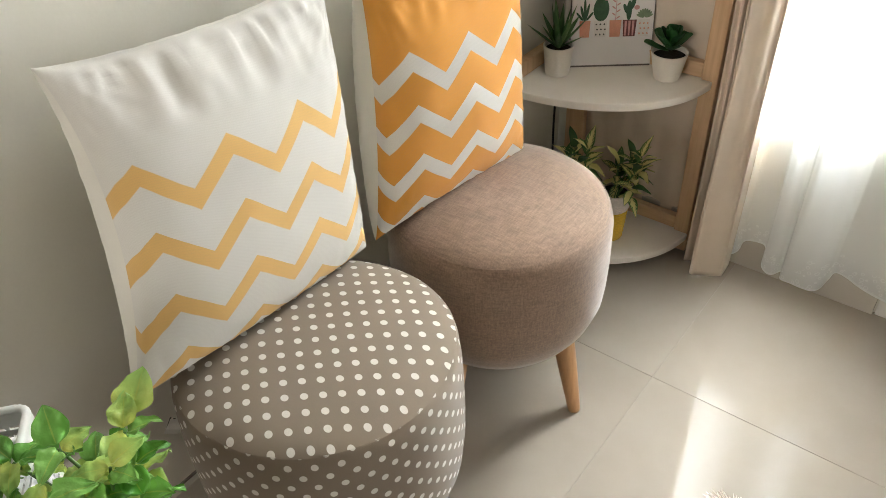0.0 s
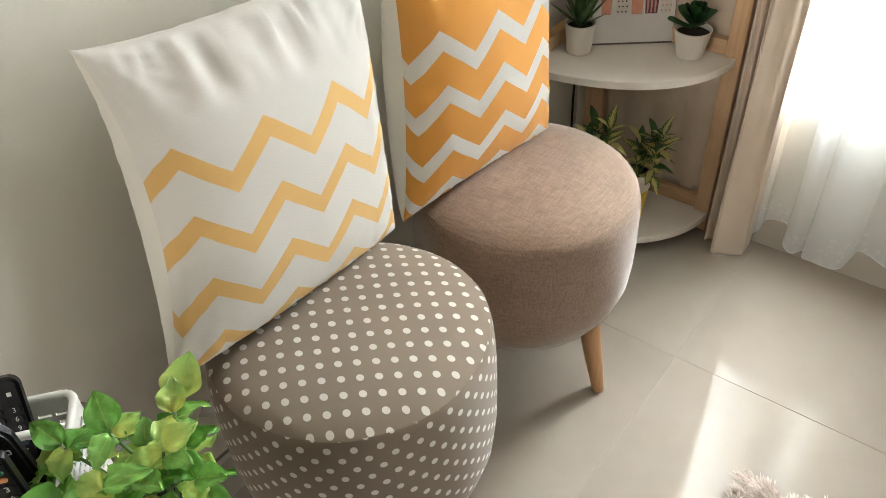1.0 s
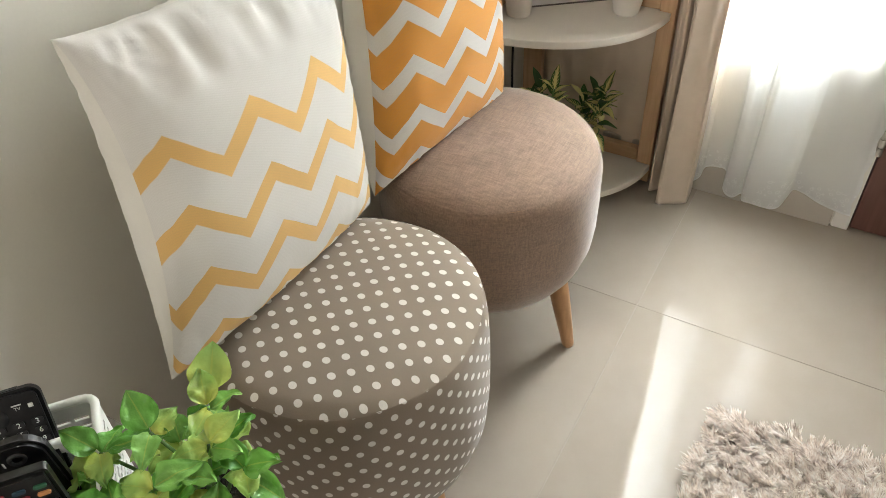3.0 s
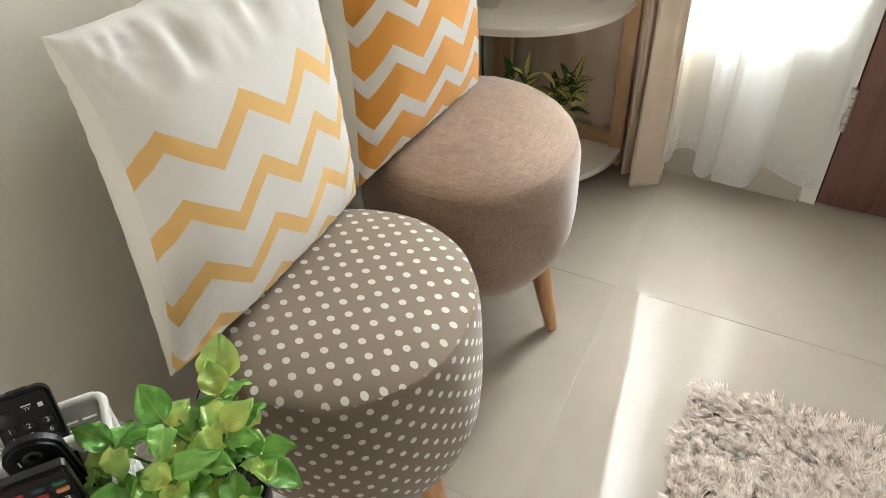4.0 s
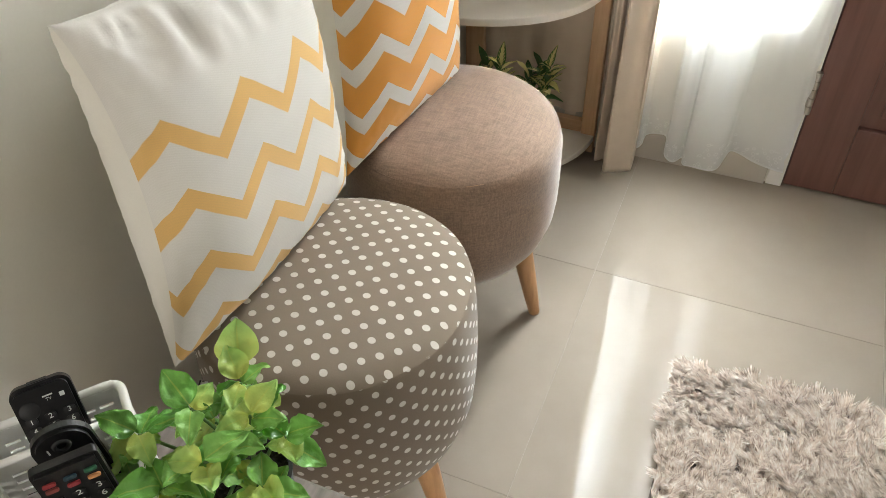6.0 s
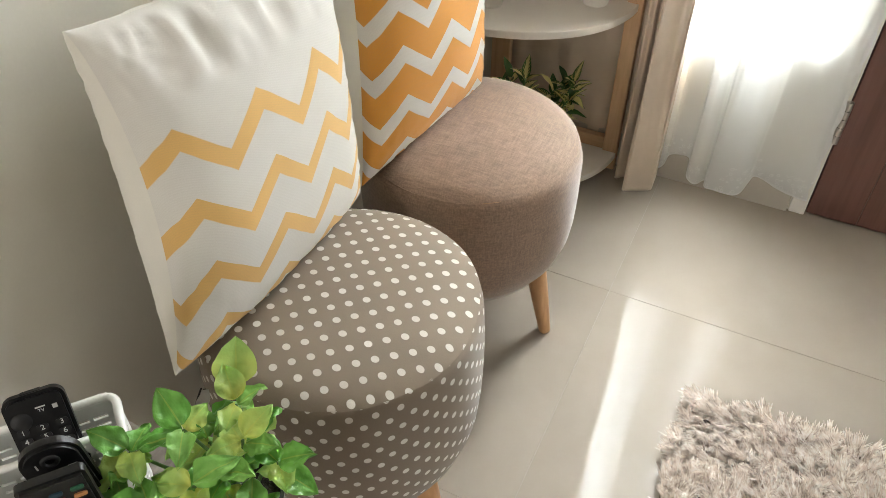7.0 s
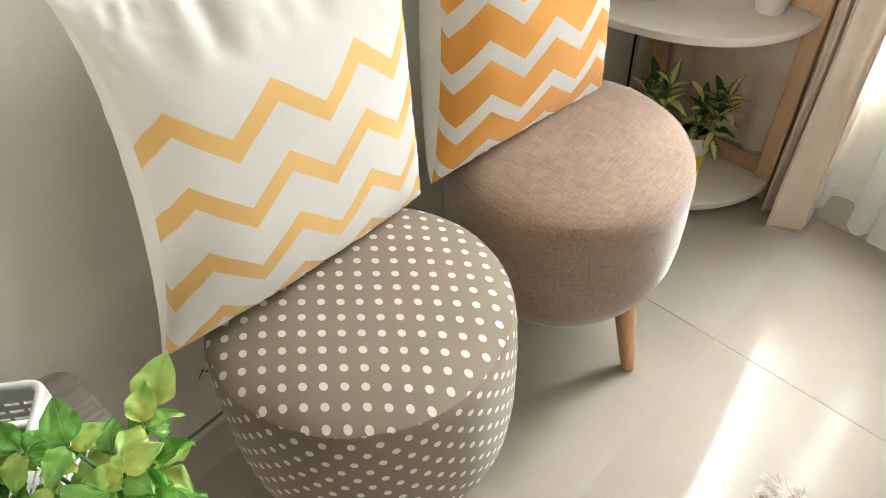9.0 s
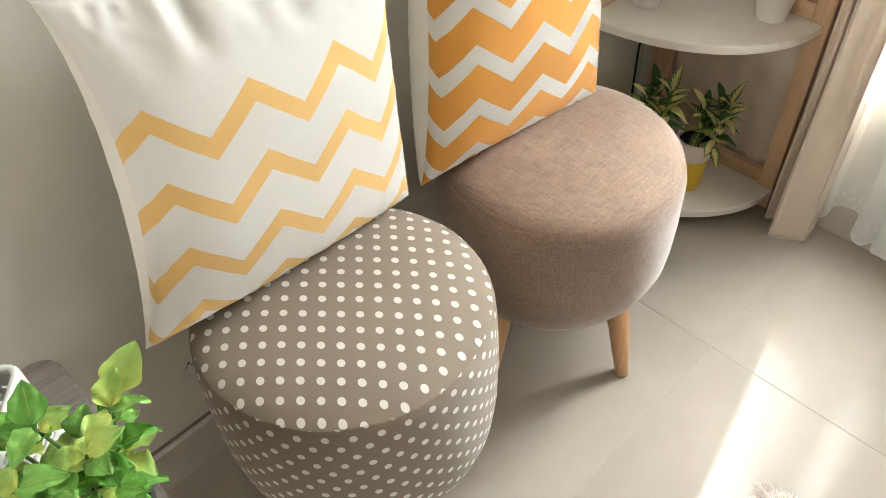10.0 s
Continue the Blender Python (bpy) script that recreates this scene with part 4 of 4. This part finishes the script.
LN, LW = BN1 - BN0, BW1 - BW0
for nm, m, ln, nx in (("side_wall", pose(0, -LW / 2, 0), LN, 8), ("side_wall", pose(0, LW / 2, 0), LN, 8), ("end_wall", pose(LN / 2, 0, 0, 0, 0, 90), LW, 6), ("end_wall", pose(-LN / 2, 0, 0, 0, 0, 90), LW, 6), ("divider", pose(-LN / 2 + 0.040, 0, 0.004, 0, 0, 90), LW - 0.006, 6)):
    ob = solid(part(nm, slotted(ln, BH - 0.004, nx, 9), M_WHITE, bk), 0.0024)
    ob.matrix_local = m
part("bottom", box(-LN / 2 + 0.002, LN / 2 - 0.002, -LW / 2 + 0.002, LW / 2 - 0.002, 0.0005, 0.003), M_WHITE, bk)


def loop_rim(hx, hy, r, z, t):
    pts = []
    for cx, cy, a0 in ((hx - r, hy - r, 0), (-hx + r, hy - r, 90), (-hx + r, -hy + r, 180), (hx - r, -hy + r, 270)):
        for k in range(6):
            a = radians(a0 + 90 * k / 5)
            pts.append((cx + r * math.cos(a), cy + r * math.sin(a), z))
    return tube(pts + pts[:1], t, 10)


part("rim", loop_rim(LN / 2 + 0.001, LW / 2 + 0.001, 0.012, BH, 0.0042), M_WHITE, bk, smooth=True)
part("divider_rim", tube([(-LN / 2 + 0.040, -LW / 2 + 0.002, BH), (-LN / 2 + 0.040, LW / 2 - 0.002, BH)], 0.0036, 10), M_WHITE, bk, smooth=True)


def text_part(body, size, loc, material, parent, name="key_digit"):
    cu = bpy.data.curves.new(name, "FONT")
    cu.body, cu.size, cu.align_x, cu.align_y, cu.extrude = body, size, "CENTER", "CENTER", 0.0001
    tmp = bpy.data.objects.new(name, cu)
    scene.collection.objects.link(tmp)
    bpy.context.view_layer.update()
    me = bpy.data.meshes.new_from_object(tmp.evaluated_get(bpy.context.evaluated_depsgraph_get()))
    bpy.data.objects.remove(tmp)
    me.materials.append(material)
    ob = new(name, me)
    ob.parent = parent
    ob.location = loc
    return ob


def remote(m, length, width, thick, r, label, colours, round_top=False):
    """An upright handset: x across, y up its length, z out of its face."""
    base = thing("remote_control", m, label, "remote control", "remote controls in the basket")
    body = rounded_plan(-width / 2, width / 2, 0, length, width * 0.47 if round_top else r, -thick, 0, 10, 0.003)
    part("body", body, M_BLACK, base, smooth=False)
    return base


def rc_frame(top_left, top_right, lean=0.0):
    a, b = Vector(top_left), Vector(top_right)
    return frame_of((a + b) / 2, b - a, (-lean * bn[0], -lean * bn[1], 1))


def digits(base, length, y0, dy, dx, size, rows):
    for j, row in enumerate(rows):
        for i, ch in enumerate(row):
            if ch != " ":
                key = part("key", rounded_plan(dx * (i - 1) - 0.0048, dx * (i - 1) + 0.0048, length - y0 - dy * j - 0.0030, length - y0 - dy * j + 0.0030, 0.002, 0.0001, 0.0012, 3, 0), M_KEY, base)
                text_part(ch, size, (dx * (i - 1), length - y0 - dy * j, 0.00135), M_INK, key)


def bars(base, items, material=None):
    for x, y, w, h in items:
        part("printed_bar", box(x - w / 2, x + w / 2, y - h / 2, y + h / 2, 0.0003, 0.0008), material or M_INK, base)


def key(base, x, y, w, h, material, label=""):
    part("key", rounded_plan(x - w / 2, x + w / 2, y - h / 2, y + h / 2, min(w, h) * 0.45, 0.0001, 0.0018, 4, 0), material, base, label)


LA = 0.178
ra = remote(rc_frame(at_basket(-0.692, 0.838, 0.734), at_basket(-0.641, 0.838, 0.734), 0.42) @ pose(0, -LA, 0, 0, 0, 0), LA, 0.050, 0.012, 0.010, "slim black set-top box remote control standing upright", 0)
part("power_dial", lathe([(0, 0.0016), (0.0075, 0.0014), (0.0085, 0.0003)], 24), M_KEY, ra, smooth=True).location = (-0.0135, LA - 0.022, 0)
bars(ra, [(0.004, LA - 0.013, 0.008, 0.0012), (0.015, LA - 0.016, 0.004, 0.004), (0.014, LA - 0.060, 0.007, 0.0012), (0.014, LA - 0.073, 0.005, 0.0014)])
text_part("TV", 0.0042, (0.004, LA - 0.0165, 0.0006), M_INK, ra, "printed_word")
digits(ra, LA, 0.032, 0.0092, 0.0155, 0.0068, ("123", "456", "789", " 0 "))
key(ra, 0.0045, LA - 0.0645, 0.007, 0.004, M_INK, "white key")
key(ra, 0.0155, LA - 0.066, 0.007, 0.004, M_BLUE_KEY, "blue key")
part("sensor_window", box(-0.008, 0.008, LA - 0.0010, LA + 0.0006, -0.009, -0.004), M_KEY, ra)

LC = 0.198
rc = remote(rc_frame(at_basket(-0.672, 0.908, 0.748), at_basket(-0.625, 0.908, 0.748)) @ pose(0, -LC, 0, 0, 0, 3), LC, 0.047, 0.012, 0.020, "black round-ended remote control standing upright", 0, True)
part("round_key", lathe([(0.0035, 0.0004), (0.0045, 0.0020), (0.0065, 0.0020), (0.0075, 0.0003)], 28), M_KEY, rc, smooth=True).location = (0.0, LC - 0.018, 0)
bars(rc, [(-0.011, LC - 0.020, 0.0012, 0.006), (0.0125, LC - 0.036, 0.007, 0.0012), (0.0125, LC - 0.031, 0.007, 0.0012), (0.0160, LC - 0.0335, 0.0012, 0.005), (0.0090, LC - 0.0335, 0.0012, 0.005)])
key(rc, -0.0165, LC - 0.048, 0.008, 0.009, M_RED, "red key")

LB = 0.186
rb = remote(rc_frame(at_basket(-0.683, 0.938, 0.742), at_basket(-0.632, 0.938, 0.742)) @ pose(0, -LB, 0, 0, 0, 0), LB, 0.051, 0.013, 0.004, "black television remote control with coloured keys", 0)
for x, m, lab in ((-0.0155, M_RED, "dark red key"), (0.0, M_BLUE_KEY, "blue key"), (0.0155, M_GREEN_KEY, "green key")):
    key(rb, x, LB - 0.0150, 0.010, 0.0042, m, lab)
key(rb, 0.0, LB - 0.0245, 0.010, 0.0042, M_RED, "red key")
key(rb, 0.0155, LB - 0.0245, 0.010, 0.0042, M_AMBER, "orange key")
key(rb, -0.0155, LB - 0.0225, 0.010, 0.0042, plain("dull_red_key", (0.25, 0.06, 0.05), 0.5, 0.05, 30, 0), "dull red key")
digits(rb, LB, 0.037, 0.0125, 0.0155, 0.0095, ("123", "456", "789", " 0 "))
text_part("INPUT", 0.0045, (0.0155, LB - 0.0800, 0.0006), M_INK, rb, "printed_word")

# dark box beside the basket
sb = thing("set_top_box", pose(0.150, -1.118, TABLE_Z, 0, 0, 51), "black plastic set-top box lying on the side table", "box")
part("case", box(-0.06, 0.06, -0.022, 0.022, 0, 0.035, 0.003), M_BLACK, sb)
part("front_strip", box(-0.055, 0.055, -0.0228, -0.0222, 0.010, 0.025), M_KEY, sb)

# leafy artificial plant
PX, PY = 0.385, -1.000
pl = thing("potted_plant", pose(PX, PY, TABLE_Z), "bushy bright green artificial plant in a small dark pot", "potted plant")
part("pot", lathe([(0, 0), (0.034, 0), (0.043, 0.072), (0.040, 0.072), (0.038, 0.062), (0, 0.062)], 40), plain("dark_grey_pot", (0.03, 0.03, 0.03), 0.5, 0.2, 30), pl, smooth=False)
part("soil", lathe([(0, 0.066), (0.037, 0.064)], 24, 0.06), M_SOIL, pl)
rr = random.Random(21)


def own_leaf(m, length, width, curl, fold, wave, crinkle):
    bm = bmesh.new()
    leaf(bm, m, length, width, curl, fold, 11, 14, wave=wave, crinkle=crinkle)
    part("leaf", bm, M_BASIL, pl)


# sprigs: head x, y, z in the world, facing yaw, leaf length
sprigs = [(0.366, -0.955, 0.697, 150, 0.040), (0.430, -0.984, 0.688, 30, 0.038), (0.357, -1.008, 0.722, 170, 0.040), (0.391, -1.042, 0.710, 60, 0.040), (0.316, -1.036, 0.700, 190, 0.043),
          (0.430, -1.028, 0.672, -20, 0.042), (0.402, -0.990, 0.712, 90, 0.038), (0.362, -1.066, 0.690, -120, 0.042), (0.330, -1.068, 0.662, -140, 0.044), (0.385, -0.965, 0.672, 60, 0.038),
          (0.412, -1.060, 0.655, -60, 0.042), (0.352, -0.985, 0.668, 140, 0.038), (0.398, -1.016, 0.694, 10, 0.038), (0.372, -1.036, 0.690, -90, 0.040)]
for i, (x, y, z, yaw, ln) in enumerate(sprigs):
    head = Vector((x - PX, y - PY, z - TABLE_Z - 0.006))
    root = Vector((0.012 * math.cos(i), 0.012 * math.sin(i), 0.06))
    mid = root.lerp(head, 0.55) + Vector((0, 0, 0.012))
    part("stem", tube([root, mid, head], [0.0022, 0.0018, 0.0014], 6), M_STEM, pl, smooth=True)
    for k in range(7):
        a = yaw + 137.5 * k + rr.uniform(-14, 14)
        tilt = (28, 14, 22, -6, 50, -18, 36)[k] + rr.uniform(-10, 10)
        size = 0.92 * ln * (1.0, 0.95, 0.85, 1.05, 0.6, 0.95, 0.8)[k] * rr.uniform(0.9, 1.1)
        m = Matrix.Translation(head + Vector((0, 0, 0.004 - 0.004 * k))) @ pose(0, 0, 0, 0, 0, a - 90) @ pose(0, 0.002, 0, tilt, rr.uniform(-14, 14), 0)
        own_leaf(m, size, size * rr.uniform(0.74, 0.86), rr.uniform(0.10, 0.42), rr.uniform(0.15, 0.45), 0.045, 0.17)
# tall leaf that stands up at the back
own_leaf(Matrix.Translation((0.356 - PX, -0.942 - PY, 0.146)) @ pose(0, 0, 0, 0, 0, 32) @ pose(0, 0, 0, 18, 0, 0), 0.048, 0.043, -0.05, 0.3, 0.02, 0.08)


# ---- rug ----
RUG = (0.752, 1.75, -1.55, -0.205)
rug = thing("shag_rug", pose(0, 0, 0), "taupe long-pile shag rug on the tiles", "rug")
part("backing", rounded_plan(RUG[0], RUG[1], RUG[2], RUG[3], 0.02, 0.0, 0.010, 5, 0.002), M_RUG_BASE, rug)
rs = np.random.RandomState(5)


def pile(x0, x1, y0, y1, count, clump=28):
    """Thin tapered tufts in small clumps, combed in drifting directions."""
    many = count // clump
    gx, gy = rs.uniform(x0, x1, many), rs.uniform(y0, y1, many)
    lie = 2.4 + 0.8 * np.sin(gx * 11 + 2 * np.sin(gy * 9)) + 0.7 * np.cos(gy * 13 + gx * 5) + rs.normal(0, 0.9, many)
    own = np.arange(count) % many
    ang, rad = rs.uniform(0, 6.283, count), 0.0060 * np.sqrt(rs.uniform(0, 1, count))
    px = np.clip(gx[own] + rad * np.cos(ang), x0, x1)
    py = np.clip(gy[own] + rad * np.sin(ang), y0, y1)
    sweep = lie[own] + rs.normal(0, 0.18, count)
    ln = rs.uniform(0.024, 0.046, many)[own] * rs.uniform(0.8, 1.15, count)
    flat = np.clip(rs.uniform(0.5, 0.93, many)[own] + rs.normal(0, 0.12, count), 0.1, 0.96)
    wd = rs.uniform(0.0008, 0.0017, count)
    d = np.stack([np.cos(sweep), np.sin(sweep)], 1)
    s = np.stack([-d[:, 1], d[:, 0]], 1)
    z0 = np.full(count, 0.009)
    p0 = np.stack([px, py, z0], 1)
    draw = np.stack([gx[own] - px, gy[own] - py], 1) * 0.6
    out = np.zeros((count, 6, 3))
    for row, (f, k) in enumerate(((0.0, 1.0), (0.55, 1.0), (1.0, 0.35))):
        c = p0.copy()
        c[:, :2] += d * (ln * flat * f ** 1.3)[:, None] + draw * f * f
        c[:, 2] += ln * np.sqrt(1 - 0.75 * flat ** 2) * (f - 0.25 * f * f)
        tilt = rs.normal(0, 0.25, count)
        for j, sg in enumerate((-1, 1)):
            v = c.copy()
            v[:, :2] += sg * s * (wd * k)[:, None]
            v[:, 2] += sg * wd * tilt
            out[:, row * 2 + j] = v
    faces = []
    for i in range(count):
        b = 6 * i
        faces += [(b, b + 1, b + 3, b + 2), (b + 2, b + 3, b + 5, b + 4)]
    me = bpy.data.meshes.new("pile")
    me.from_pydata(out.reshape(-1, 3).tolist(), [], faces)
    me.materials.append(M_PILE)
    ob = new("pile", me)
    ob.parent = rug
    return tagged(ob, kind="stuff")


pile(RUG[0] + 0.003, 1.35, -0.80, RUG[3] - 0.003, 125000)
pile(1.352, RUG[1], RUG[2], RUG[3] - 0.003, 80000)
pile(RUG[0] + 0.003, 1.35, RUG[2], -0.802, 65000)


# ---- floor tiles ----
GX, GY, SIDE, GAP, GAP_Y = 0.523, 0.0, 0.6, 0.0008, 0.0003
shared = {}
for i in range(-1, 6):
    for j in range(-8, 2):
        x0, x1 = max(GX + SIDE * i, 0.0) + GAP, min(GX + SIDE * (i + 1), EAST) - GAP
        y0, y1 = max(GY + SIDE * j, SOUTH) + GAP_Y, min(GY + SIDE * (j + 1), WALL_Y + 0.1) - GAP_Y
        if x1 - x0 < 0.02 or y1 - y0 < 0.02:
            continue
        size = (round(x1 - x0, 4), round(y1 - y0, 4))
        if size not in shared:
            bm = box(-size[0] / 2, size[0] / 2, -size[1] / 2, size[1] / 2, -0.0014, 0.0)
            bmesh.ops.bevel(bm, geom=[e for e in bm.edges if min(v.co.z for v in e.verts) > -0.0005], offset=0.0004, segments=1, affect="EDGES")
            me = bpy.data.meshes.new("tile")
            bm.to_mesh(me)
            bm.free()
            me.materials.append(M_TILE)
            shared[size] = me
        t = new("tile", shared[size])
        t.parent = floor
        t.location = ((x0 + x1) / 2, (y0 + y1) / 2, 0)
